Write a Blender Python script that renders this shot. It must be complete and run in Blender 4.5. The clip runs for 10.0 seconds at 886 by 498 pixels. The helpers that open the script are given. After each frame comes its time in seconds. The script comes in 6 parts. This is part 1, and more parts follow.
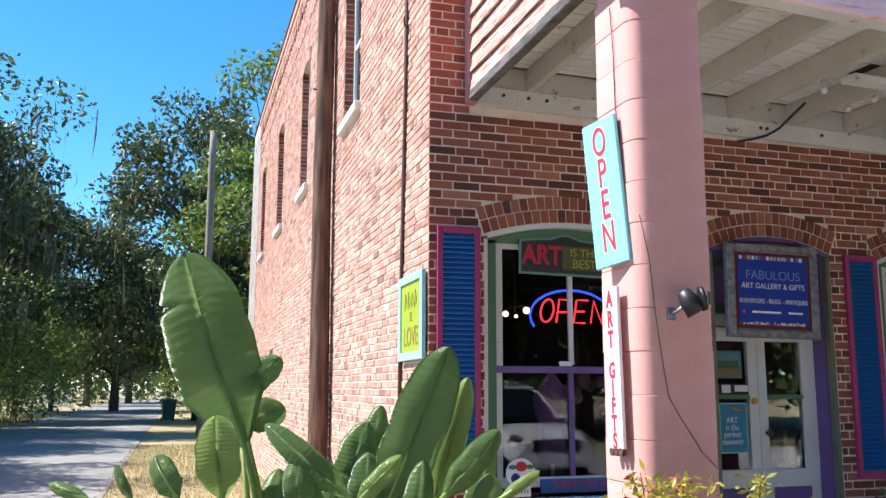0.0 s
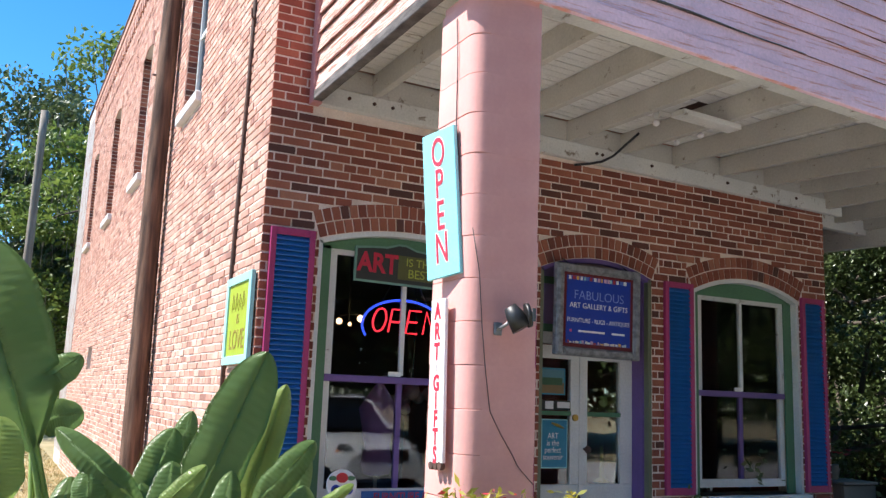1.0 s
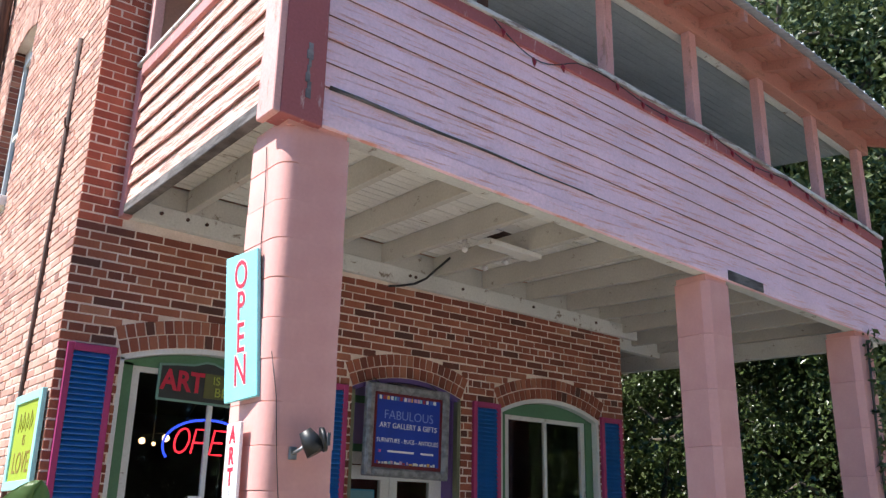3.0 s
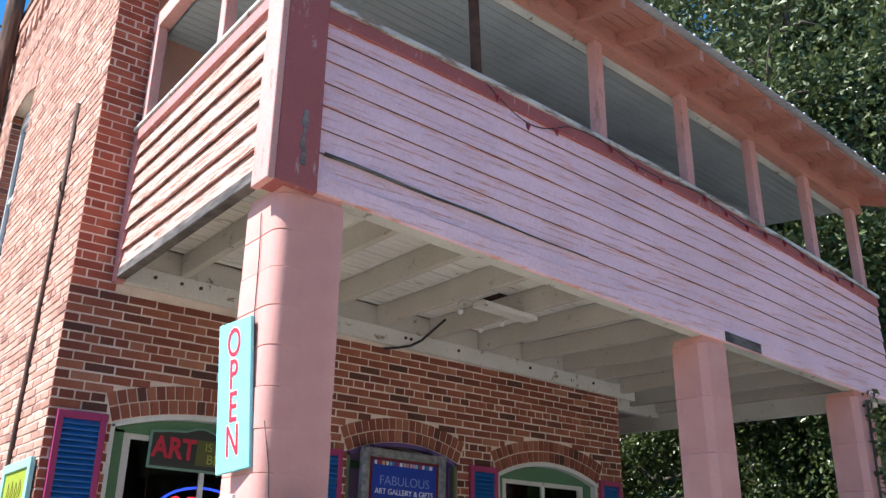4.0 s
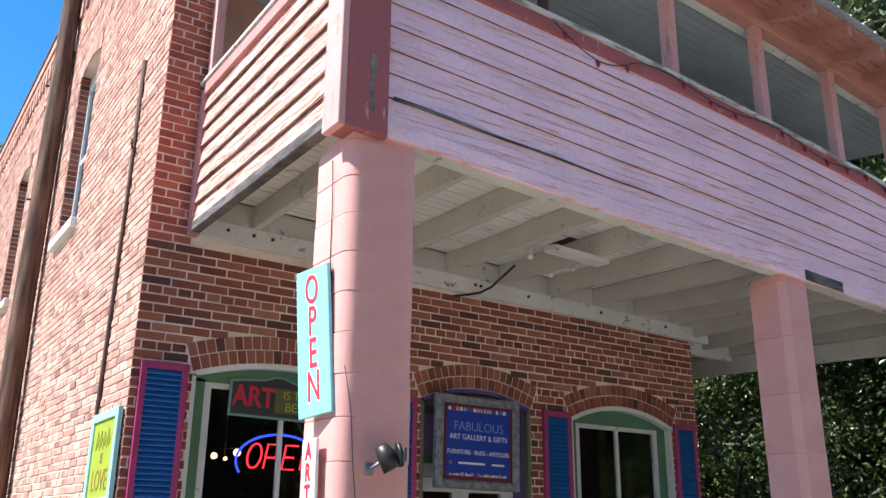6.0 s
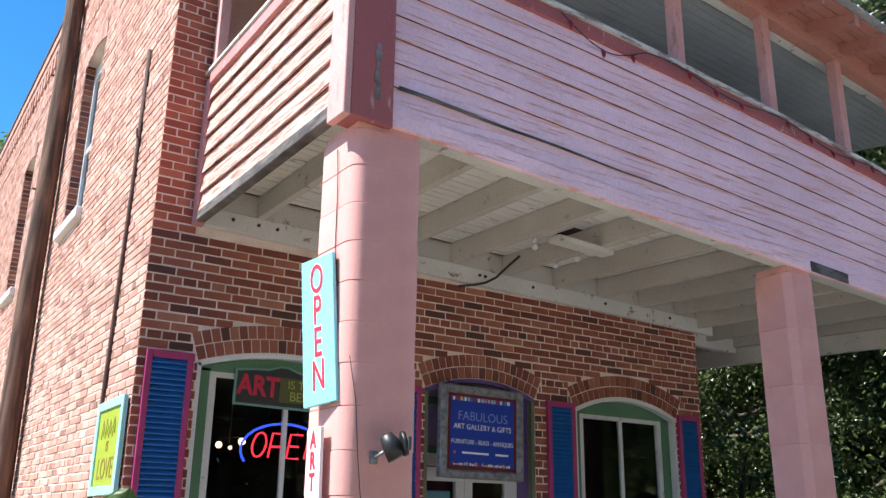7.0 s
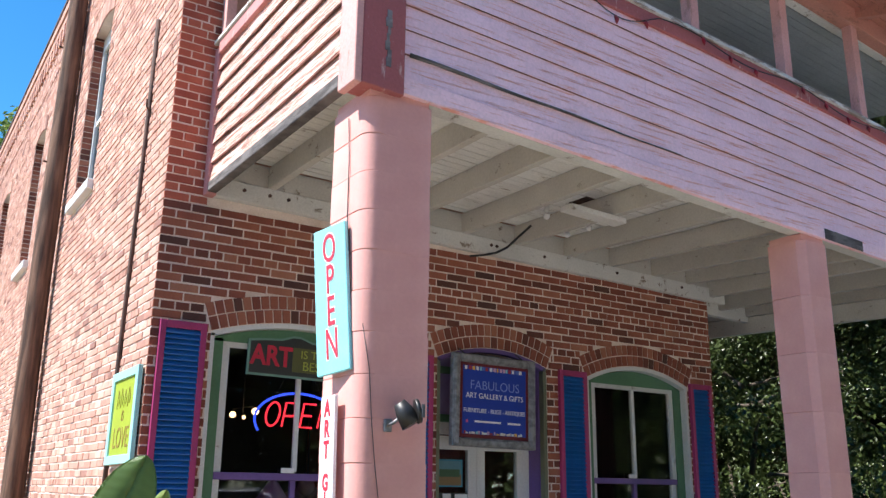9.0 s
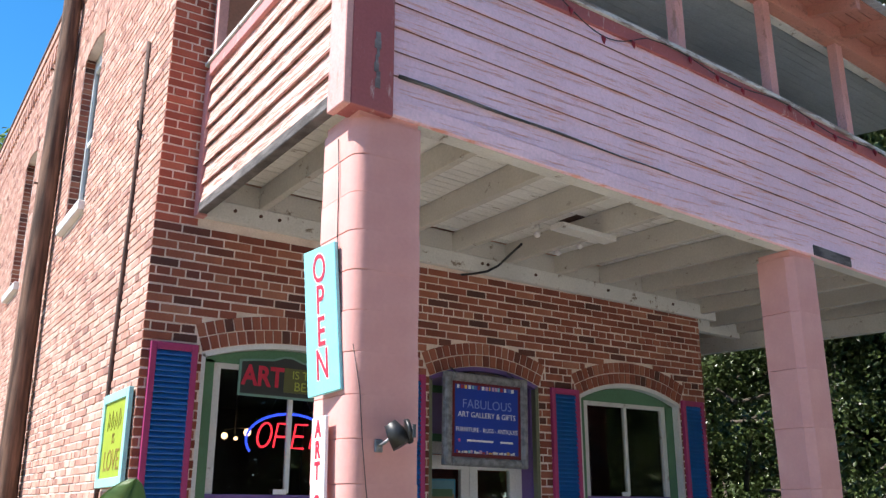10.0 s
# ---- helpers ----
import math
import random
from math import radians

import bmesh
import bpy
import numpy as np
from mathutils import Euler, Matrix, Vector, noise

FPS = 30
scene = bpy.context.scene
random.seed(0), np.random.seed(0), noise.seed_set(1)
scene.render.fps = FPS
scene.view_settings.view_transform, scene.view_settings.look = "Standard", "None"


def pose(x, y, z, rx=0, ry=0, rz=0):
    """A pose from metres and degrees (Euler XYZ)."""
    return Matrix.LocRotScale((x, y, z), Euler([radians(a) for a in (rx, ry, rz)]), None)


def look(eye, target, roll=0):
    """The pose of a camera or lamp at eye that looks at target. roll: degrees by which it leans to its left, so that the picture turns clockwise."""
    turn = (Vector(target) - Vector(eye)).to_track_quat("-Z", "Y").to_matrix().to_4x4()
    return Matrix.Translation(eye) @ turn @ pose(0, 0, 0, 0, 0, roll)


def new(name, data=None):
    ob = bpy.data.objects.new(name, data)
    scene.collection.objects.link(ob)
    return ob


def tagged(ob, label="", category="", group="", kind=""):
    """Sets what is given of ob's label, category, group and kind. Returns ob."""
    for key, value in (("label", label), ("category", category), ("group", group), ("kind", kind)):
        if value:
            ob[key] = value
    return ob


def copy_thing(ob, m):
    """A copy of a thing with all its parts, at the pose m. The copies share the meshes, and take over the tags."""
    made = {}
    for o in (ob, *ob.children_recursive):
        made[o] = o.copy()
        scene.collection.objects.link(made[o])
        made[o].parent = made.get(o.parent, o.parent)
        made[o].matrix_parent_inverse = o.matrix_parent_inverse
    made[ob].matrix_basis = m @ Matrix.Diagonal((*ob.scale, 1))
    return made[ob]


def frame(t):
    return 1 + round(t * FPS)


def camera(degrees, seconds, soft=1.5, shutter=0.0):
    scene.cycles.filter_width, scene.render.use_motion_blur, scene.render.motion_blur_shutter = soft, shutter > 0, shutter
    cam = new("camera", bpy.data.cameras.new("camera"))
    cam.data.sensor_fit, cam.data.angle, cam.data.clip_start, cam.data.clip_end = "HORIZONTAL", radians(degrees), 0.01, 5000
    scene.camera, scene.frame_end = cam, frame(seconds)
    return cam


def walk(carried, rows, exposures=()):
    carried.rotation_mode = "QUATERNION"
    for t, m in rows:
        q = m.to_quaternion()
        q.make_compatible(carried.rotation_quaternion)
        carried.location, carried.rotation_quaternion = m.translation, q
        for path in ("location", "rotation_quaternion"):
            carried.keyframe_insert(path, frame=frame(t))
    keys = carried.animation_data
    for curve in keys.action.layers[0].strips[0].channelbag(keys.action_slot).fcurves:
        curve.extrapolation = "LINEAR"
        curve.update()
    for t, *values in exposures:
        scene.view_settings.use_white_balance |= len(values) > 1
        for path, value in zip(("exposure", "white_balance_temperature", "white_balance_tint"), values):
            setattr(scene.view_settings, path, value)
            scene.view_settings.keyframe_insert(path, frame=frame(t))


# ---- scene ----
EXPO = 1.08
cam = camera(54.0, 10.0, soft=1.4)

# the walk: seconds, eye, target, roll
PATH = [
    (0, (-1.683, -5.912, 1.699), (-0.5422, -2.1302, 2.3294), 0.15),
    (0.5, (-1.625, -5.839, 1.714), (-0.1403, -2.1847, 2.3799), 1.51),
    (1, (-1.581, -5.837, 1.706), (0.2130, -2.3276, 2.3893), 2.14),
    (1.5, (-1.550, -5.856, 1.706), (0.4425, -2.4648, 2.4319), 1.95),
    (2, (-1.536, -5.848, 1.719), (0.4935, -2.4923, 2.5063), 0.96),
    (2.5, (-1.515, -5.944, 1.746), (0.6565, -2.7624, 2.8241), 1.64),
    (3, (-1.519, -6.041, 1.743), (0.8334, -3.0382, 2.9464), 1.10),
    (3.2, (-1.522, -6.049, 1.726), (0.8525, -3.0965, 3.0089), 0.90),
    (4.3, (-1.513, -6.028, 1.822), (0.7783, -3.0904, 3.2781), 0.87),
    (4.5, (-1.517, -6.005, 1.812), (0.7596, -3.0543, 3.2654), 0.72),
    (5, (-1.519, -5.990, 1.808), (0.7348, -2.9973, 3.2088), 0.75),
    (5.5, (-1.534, -5.953, 1.790), (0.6327, -2.8441, 3.0685), 0.25),
    (7, (-1.542, -5.942, 1.769), (0.5897, -2.7743, 2.9613), 0.77),
    (7.5, (-1.535, -5.939, 1.766), (0.6128, -2.7662, 2.9146), 0.90),
    (8, (-1.537, -5.920, 1.756), (0.5895, -2.7204, 2.8709), 0.83),
    (8.5, (-1.544, -5.912, 1.751), (0.5630, -2.6862, 2.8259), 0.84),
    (9, (-1.543, -5.919, 1.756), (0.5729, -2.6970, 2.8242), 0.66),
    (9.5, (-1.539, -5.925, 1.752), (0.5893, -2.7255, 2.8621), 0.40),
    (10, (-1.539, -5.944, 1.760), (0.5905, -2.7578, 2.9076), 0.09),
]
walk(cam, [(t, look(*p)) for t, *p in PATH], exposures=[(0.0, EXPO), (10.0, EXPO)])

# ---- world and sun ----
SUN_SIDE, SUN_HIGH = radians(18), radians(51)   # turn of the sun from -x towards +y, height
sun_way = Vector((-math.cos(SUN_SIDE) * math.cos(SUN_HIGH), math.sin(SUN_SIDE) * math.cos(SUN_HIGH), math.sin(SUN_HIGH)))
world = bpy.data.worlds.new("sky")
scene.world = world
world.use_nodes = True
wn = world.node_tree.nodes
sky = wn.new("ShaderNodeTexSky")
sky.sky_type, sky.sun_disc = "NISHITA", False
sky.sun_elevation, sky.sun_rotation = SUN_HIGH, math.atan2(sun_way.x, sun_way.y)
sky.ozone_density, sky.dust_density, sky.air_density = 5.0, 0.0, 0.8
deep = wn.new("ShaderNodeHueSaturation")
deep.inputs["Saturation"].default_value = 1.24
deep.inputs["Hue"].default_value = 0.493
world.node_tree.links.new(sky.outputs[0], deep.inputs["Color"])
world.node_tree.links.new(deep.outputs[0], wn["Background"].inputs[0])
wn["Background"].inputs[1].default_value = 0.137
sun = new("sun", bpy.data.lights.new("sun", "SUN"))
sun.data.energy, sun.data.angle, sun.data.color = 5.0, radians(0.6), (1.0, 0.965, 0.91)
sun.matrix_world = look(sun_way * 50, (0, 0, 0))

# ---- mesh helpers ----
def box(bm, x0, y0, z0, x1, y1, z1, bevel=0.0):
    vs = [bm.verts.new((x, y, z)) for x in (x0, x1) for y in (y0, y1) for z in (z0, z1)]
    fs = [bm.faces.new([vs[i] for i in q]) for q in ((0, 1, 3, 2), (4, 6, 7, 5), (0, 4, 5, 1), (2, 3, 7, 6), (0, 2, 6, 4), (1, 5, 7, 3))]
    if bevel:
        bmesh.ops.bevel(bm, geom=list({e for f in fs for e in f.edges}), offset=bevel, segments=1, affect="EDGES")
    return vs


def boxm(x0, y0, z0, x1, y1, z1, bevel=0.0):
    bm = bmesh.new()
    box(bm, x0, y0, z0, x1, y1, z1, bevel)
    return bm


def tube(bm, points, radius, sides=8, caps=True):
    """A round bar along points; radius is one number or one for each point."""
    points = [Vector(p) for p in points]
    rings = []
    side = None
    for i, p in enumerate(points):
        ahead = (points[min(i + 1, len(points) - 1)] - points[max(i - 1, 0)]).normalized()
        if side is None:
            side = ahead.orthogonal().normalized()
        side = (side - ahead * side.dot(ahead)).normalized()
        other = ahead.cross(side)
        r = radius[i] if isinstance(radius, (list, tuple)) else radius
        rings.append([bm.verts.new(p + r * (math.cos(k * math.tau / sides) * side + math.sin(k * math.tau / sides) * other)) for k in range(sides)])
    for a, b in zip(rings, rings[1:]):
        for k in range(sides):
            bm.faces.new((a[k], a[(k + 1) % sides], b[(k + 1) % sides], b[k])).smooth = True
    if caps:
        bm.faces.new(rings[0][::-1])
        bm.faces.new(rings[-1])


def part(name, bm, material, parent=None, label=""):
    me = bpy.data.meshes.new(name)
    if parent and parent.name == "balcony":   # long members need points along them to follow the bend
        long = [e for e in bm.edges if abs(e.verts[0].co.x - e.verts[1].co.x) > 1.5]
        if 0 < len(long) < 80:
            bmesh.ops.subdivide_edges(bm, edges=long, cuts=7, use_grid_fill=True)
    bmesh.ops.recalc_face_normals(bm, faces=bm.faces)
    bm.to_mesh(me)
    bm.free()
    me.materials.append(material)
    ob = new(name, me)
    if parent:
        ob.parent = parent
    return tagged(ob, label)


def thing(name, label, category, group="", kind="", m=None):
    ob = new(name)
    if m is not None:
        ob.matrix_basis = m
    ob.empty_display_size = 0.1
    return tagged(ob, label, category, group, kind)


def slab(name, bm, material, label, category, kind="structure", group=""):
    return tagged(part(name, bm, material), label, category, group, kind)


# ---- materials ----
def material(name, base, rough=0.7, spots=None, scale=4.0, amount=0.5, grain=60.0, bump=0.15, metal=0.0, spread=0.0, stretch=(1, 1, 1), clear=0.0, fleck=0.2):
    """A painted or raw surface: two colours mixed by broad noise, a fine grain, bump, and a change of value from piece to piece."""
    m = bpy.data.materials.new(name)
    m.use_nodes = True
    n, l = m.node_tree.nodes, m.node_tree.links
    b = n["Principled BSDF"]
    b.inputs["Roughness"].default_value, b.inputs["Metallic"].default_value = rough, metal
    b.inputs["Coat Weight"].default_value = clear
    tc = n.new("ShaderNodeTexCoord")
    mp = n.new("ShaderNodeMapping")
    mp.inputs["Scale"].default_value = stretch
    l.new(tc.outputs["Object"], mp.inputs[0])
    broad, fine = n.new("ShaderNodeTexNoise"), n.new("ShaderNodeTexNoise")
    broad.inputs["Scale"].default_value, broad.inputs["Detail"].default_value = scale, 6
    fine.inputs["Scale"].default_value, fine.inputs["Detail"].default_value = grain, 4
    l.new(mp.outputs[0], broad.inputs[0]), l.new(mp.outputs[0], fine.inputs[0])
    ramp = n.new("ShaderNodeValToRGB")
    ramp.color_ramp.elements[0].position, ramp.color_ramp.elements[1].position = 0.38, 0.62
    other = spots or tuple(c * 0.72 for c in base)
    ramp.color_ramp.elements[0].color = (*[a + (c - a) * amount for a, c in zip(base, other)], 1)
    ramp.color_ramp.elements[1].color = (*base, 1)
    l.new(broad.outputs[0], ramp.inputs[0])
    hsv = n.new("ShaderNodeHueSaturation")
    add = n.new("ShaderNodeMapRange")
    add.inputs["To Min"].default_value, add.inputs["To Max"].default_value = 1 - fleck, 1 + fleck
    l.new(fine.outputs[0], add.inputs[0])
    value = add.outputs[0]
    if spread:
        info, rng, mul = n.new("ShaderNodeObjectInfo"), n.new("ShaderNodeMapRange"), n.new("ShaderNodeMath")
        rng.inputs["To Min"].default_value, rng.inputs["To Max"].default_value = 1 - spread, 1 + spread
        mul.operation = "MULTIPLY"
        l.new(info.outputs["Random"], rng.inputs[0]), l.new(rng.outputs[0], mul.inputs[0]), l.new(value, mul.inputs[1])
        value = mul.outputs[0]
    l.new(value, hsv.inputs["Value"]), l.new(ramp.outputs[0], hsv.inputs["Color"]), l.new(hsv.outputs[0], b.inputs["Base Color"])
    if bump:
        bp = n.new("ShaderNodeBump")
        bp.inputs["Strength"].default_value, bp.inputs["Distance"].default_value = bump, 0.01
        l.new(fine.outputs[0], bp.inputs["Height"]), l.new(bp.outputs[0], b.inputs["Normal"])
    return m


MORTAR_PINK = material("pinkish_mortar", (0.84, 0.71, 0.63), 0.95, (0.62, 0.48, 0.40), 4, 0.8, 80, 0.3)
MORTAR = material("mortar", (0.76, 0.63, 0.55), 0.95, (0.58, 0.46, 0.39), 3, 0.7, 80, 0.3)
PINK_BLOCK = material("pink_block_paint", (0.72, 0.375, 0.335), 0.75, (0.62, 0.29, 0.26), 2.2, 0.8, 45, 0.12, fleck=0.06)
SASH_WHITE = material("white_sash_paint", (0.70, 0.70, 0.69), 0.5, (0.60, 0.60, 0.60), 3, 0.5, 60, 0.1)
OLIVE = material("grey_olive_paint", (0.17, 0.18, 0.12), 0.6, (0.13, 0.14, 0.09), 3, 0.6, 60, 0.1)
GREEN_PAINT = material("green_paint", (0.085, 0.20, 0.11), 0.6, (0.065, 0.16, 0.085), 3, 0.6, 60, 0.1)
PURPLE = material("purple_paint", (0.16, 0.09, 0.29), 0.55, (0.12, 0.07, 0.22), 3, 0.6, 60, 0.1)
MAGENTA = material("magenta_paint", (0.40, 0.035, 0.15), 0.5, (0.30, 0.03, 0.11), 4, 0.6, 60, 0.1)
BLUE = material("blue_paint", (0.012, 0.13, 0.42), 0.45, (0.01, 0.10, 0.33), 4, 0.6, 60, 0.1)
POLE_WOOD = material("pole_wood", (0.19, 0.105, 0.07), 0.9, (0.055, 0.028, 0.019), 6, 0.95, 60, 0.8, stretch=(3, 3, 0.25))
# out of view; colour raised to bounce sunlight onto the balcony face
STREET_ASPHALT = material("bounce_street", (0.36, 0.35, 0.34), 0.95, (0.28, 0.272, 0.26), 1.2, 0.8, 120, 0.3)
ASPHALT = material("asphalt", (0.27, 0.26, 0.245), 0.95, (0.20, 0.192, 0.18), 1.2, 0.8, 120, 0.3)
GRASS_SOIL = material("dry_grass_ground", (0.40, 0.31, 0.18), 1.0, (0.27, 0.23, 0.11), 1.5, 0.9, 40, 0.6)
CONCRETE = material("concrete", (0.24, 0.225, 0.205), 0.9, (0.18, 0.168, 0.155), 2, 0.7, 80, 0.2)
# near-black: the dimness indoors is put into the colour
DARK_ROOM = material("indoor_gloom_paint", (0.10, 0.09, 0.085), 0.9, None, 2, 0.5, 30, 0.1)
BARK = material("bark", (0.12, 0.095, 0.075), 0.95, (0.06, 0.05, 0.04), 4, 0.9, 40, 0.6)


def brick_material(name, shades):
    """Old hand-made brick: each one has its own shade, with sooty patches and a rough face."""
    m = material(name, (0.5, 0.5, 0.5), 0.92, None, 5, 0.5, 70, 0.5)
    n, l = m.node_tree.nodes, m.node_tree.links
    b = n["Principled BSDF"]
    info, geo, add, frac = n.new("ShaderNodeObjectInfo"), n.new("ShaderNodeNewGeometry"), n.new("ShaderNodeMath"), n.new("ShaderNodeMath")
    frac.operation = "FRACT"
    l.new(info.outputs["Random"], add.inputs[0]), l.new(geo.outputs["Random Per Island"], add.inputs[1]), l.new(add.outputs[0], frac.inputs[0])
    ramp = n.new("ShaderNodeValToRGB")
    e = ramp.color_ramp.elements
    e[0].position, e[0].color = 0.0, (*shades[0], 1)
    e[1].position, e[1].color = 1.0, (*shades[-1], 1)
    for p, c in zip((0.06, 0.14, 0.5, 0.85), shades[1:-1]):
        k = e.new(p)
        k.color = (*c, 1)
    l.new(frac.outputs[0], ramp.inputs[0])
    hsv = [x for x in n if x.bl_idname == "ShaderNodeHueSaturation"][0]
    old = [x for x in n if x.bl_idname == "ShaderNodeValToRGB" and x != ramp][0]
    mix = n.new("ShaderNodeMix")
    mix.data_type, mix.blend_type = "RGBA", "MULTIPLY"
    mix.inputs[0].default_value = 0.5
    old.color_ramp.elements[0].color, old.color_ramp.elements[1].color = (0.55, 0.5, 0.48, 1), (1, 1, 1, 1)
    l.new(ramp.outputs[0], mix.inputs[6]), l.new(old.outputs[0], mix.inputs[7]), l.new(mix.outputs[2], hsv.inputs["Color"])
    return m


def peel(name, paint, wood, stretch, amount=0.5, rough=0.7, edge=(0.44, 0.5)):
    """Old paint with flakes gone along the grain, showing wood."""
    m = material(name, paint, rough, tuple(c * 0.86 for c in paint), 2.0, 0.8, 60, 0.15)
    n, l = m.node_tree.nodes, m.node_tree.links
    tc, mp, ns, ramp, mix = (n.new("ShaderNode" + k) for k in ("TexCoord", "Mapping", "TexNoise", "ValToRGB", "Mix"))
    mp.inputs["Scale"].default_value = stretch
    ns.inputs["Scale"].default_value, ns.inputs["Detail"].default_value, ns.inputs["Roughness"].default_value = 5.0, 9, 0.72
    ramp.color_ramp.elements[0].position, ramp.color_ramp.elements[1].position = edge[0] - (0.5 - amount) * 0.3, edge[1] - (0.5 - amount) * 0.3
    ramp.color_ramp.elements[0].color, ramp.color_ramp.elements[1].color = (1, 1, 1, 1), (0, 0, 0, 1)
    mix.data_type = "RGBA"
    hsv = [x for x in n if x.bl_idname == "ShaderNodeHueSaturation"][0]
    l.new(tc.outputs["Object"], mp.inputs[0]), l.new(mp.outputs[0], ns.inputs[0]), l.new(ns.outputs[0], ramp.inputs[0])
    l.new(ramp.outputs[0], mix.inputs[0]), l.new(hsv.outputs[0], mix.inputs[6])
    mix.inputs[7].default_value = (*wood, 1)
    l.new(mix.outputs[2], n["Principled BSDF"].inputs["Base Color"])
    bp = [x for x in n if x.bl_idname == "ShaderNodeBump"][0]
    second = n.new("ShaderNodeBump")
    second.invert, second.inputs["Strength"].default_value, second.inputs["Distance"].default_value = True, 0.6, 0.004
    l.new(ramp.outputs[0], second.inputs["Height"]), l.new(bp.outputs[0], second.inputs["Normal"]), l.new(second.outputs[0], n["Principled BSDF"].inputs["Normal"])
    return m


def leafy(name, light, dark, through_light=0.35, scale=1.0, rough=0.45):
    """Leaves: shade changes from leaf to leaf, and some light comes through."""
    m = bpy.data.materials.new(name)
    m.use_nodes = True
    n, l = m.node_tree.nodes, m.node_tree.links
    b, out = n["Principled BSDF"], n["Material Output"]
    b.inputs["Roughness"].default_value = rough
    geo, tc, ns, add, ramp, tr, mix = (n.new("ShaderNode" + k) for k in ("NewGeometry", "TexCoord", "TexNoise", "Math", "ValToRGB", "BsdfTranslucent", "MixShader"))
    ns.inputs["Scale"].default_value = scale
    l.new(tc.outputs["Object"], ns.inputs[0])
    add.operation = "MULTIPLY_ADD"
    add.inputs[1].default_value, add.inputs[2].default_value = 0.6, 0.0
    l.new(geo.outputs["Random Per Island"], add.inputs[0]), l.new(ns.outputs[0], add.inputs[2])
    ramp.color_ramp.elements[0].position, ramp.color_ramp.elements[1].position = 0.3, 1.0
    ramp.color_ramp.elements[0].color, ramp.color_ramp.elements[1].color = (*dark, 1), (*light, 1)
    l.new(add.outputs[0], ramp.inputs[0]), l.new(ramp.outputs[0], b.inputs["Base Color"]), l.new(ramp.outputs[0], tr.inputs[0])
    mix.inputs[0].default_value = through_light
    l.new(b.outputs[0], mix.inputs[1]), l.new(tr.outputs[0], mix.inputs[2]), l.new(mix.outputs[0], out.inputs[0])
    return m


def plain(name, colour, rough=0.5, metal=0.0):
    return material(name, colour, rough, tuple(c * 0.88 for c in colour), 9, 0.6, 120, 0.05, metal)


def glow(name, colour, strength):
    m = bpy.data.materials.new(name)
    m.use_nodes = True
    b = m.node_tree.nodes["Principled BSDF"]
    b.inputs["Base Color"].default_value = (*colour, 1)
    b.inputs["Emission Color"].default_value, b.inputs["Emission Strength"].default_value = (*colour, 1), strength
    return m


def pane_glass(name, ior=1.85, tint=0.8):
    """Window glass with an old film on it: clear, with the gloss following the angle."""
    m = bpy.data.materials.new(name)
    m.use_nodes = True
    n, l = m.node_tree.nodes, m.node_tree.links
    clear, gloss, fr, mix = (n.new("ShaderNode" + k) for k in ("BsdfTransparent", "BsdfGlossy", "Fresnel", "MixShader"))
    clear.inputs[0].default_value = (tint, tint, tint, 1)
    gloss.inputs["Roughness"].default_value = 0.0
    fr.inputs[0].default_value = ior
    ns, bp = n.new("ShaderNodeTexNoise"), n.new("ShaderNodeBump")
    ns.inputs["Scale"].default_value = 1.3
    bp.inputs["Strength"].default_value, bp.inputs["Distance"].default_value = 0.03, 0.02
    l.new(ns.outputs[0], bp.inputs["Height"]), l.new(bp.outputs[0], gloss.inputs["Normal"])
    l.new(fr.outputs[0], mix.inputs[0]), l.new(clear.outputs[0], mix.inputs[1]), l.new(gloss.outputs[0], mix.inputs[2]), l.new(mix.outputs[0], n["Material Output"].inputs[0])
    return m


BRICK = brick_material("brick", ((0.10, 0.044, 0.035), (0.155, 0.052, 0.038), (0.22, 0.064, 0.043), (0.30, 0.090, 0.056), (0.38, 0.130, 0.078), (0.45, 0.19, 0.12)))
BRICK_RED = brick_material("bright_red_brick", ((0.24, 0.06, 0.045), (0.30, 0.075, 0.05), (0.36, 0.09, 0.058), (0.42, 0.11, 0.07), (0.46, 0.13, 0.08), (0.50, 0.16, 0.10)))
# paler than BRICK: the sun's glare on the side wall is in the colour
BRICK_PALE = brick_material("sunlit_pale_brick", ((0.30, 0.15, 0.12), (0.40, 0.205, 0.16), (0.50, 0.265, 0.205), (0.57, 0.32, 0.25), (0.63, 0.38, 0.30), (0.68, 0.45, 0.37)))
LAP_EDGE = material("bare_edge_lap_shade", (0.34, 0.14, 0.11), 0.9, (0.09, 0.035, 0.028), 6, 0.9, 60, 0.3)
POLE_GREY = material("grey_pole_wood", (0.30, 0.27, 0.23), 0.9, (0.18, 0.15, 0.12), 3, 0.9, 50, 0.5, stretch=(3, 3, 0.25))
LAVENDER = peel("lavender_clapboard", (0.98, 0.665, 0.745), (0.84, 0.40, 0.33), (0.5, 1, 14), 0.34)
PEELING = peel("peeling_pink_clapboard", (0.80, 0.47, 0.40), (0.30, 0.14, 0.10), (1, 0.9, 17), 0.52)
END_TRIM = peel("faded_red_end_trim", (0.56, 0.235, 0.225), (0.62, 0.36, 0.32), (3, 3, 0.8), 0.25)
DARK_WOOD = material("black_weathered_wood", (0.16, 0.14, 0.135), 0.85, (0.05, 0.042, 0.04), 5, 0.9, 60, 0.5, stretch=(1, 1, 5))
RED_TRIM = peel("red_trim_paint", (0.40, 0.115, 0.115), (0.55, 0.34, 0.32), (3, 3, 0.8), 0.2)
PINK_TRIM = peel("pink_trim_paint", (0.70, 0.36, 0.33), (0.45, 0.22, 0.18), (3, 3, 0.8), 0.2)
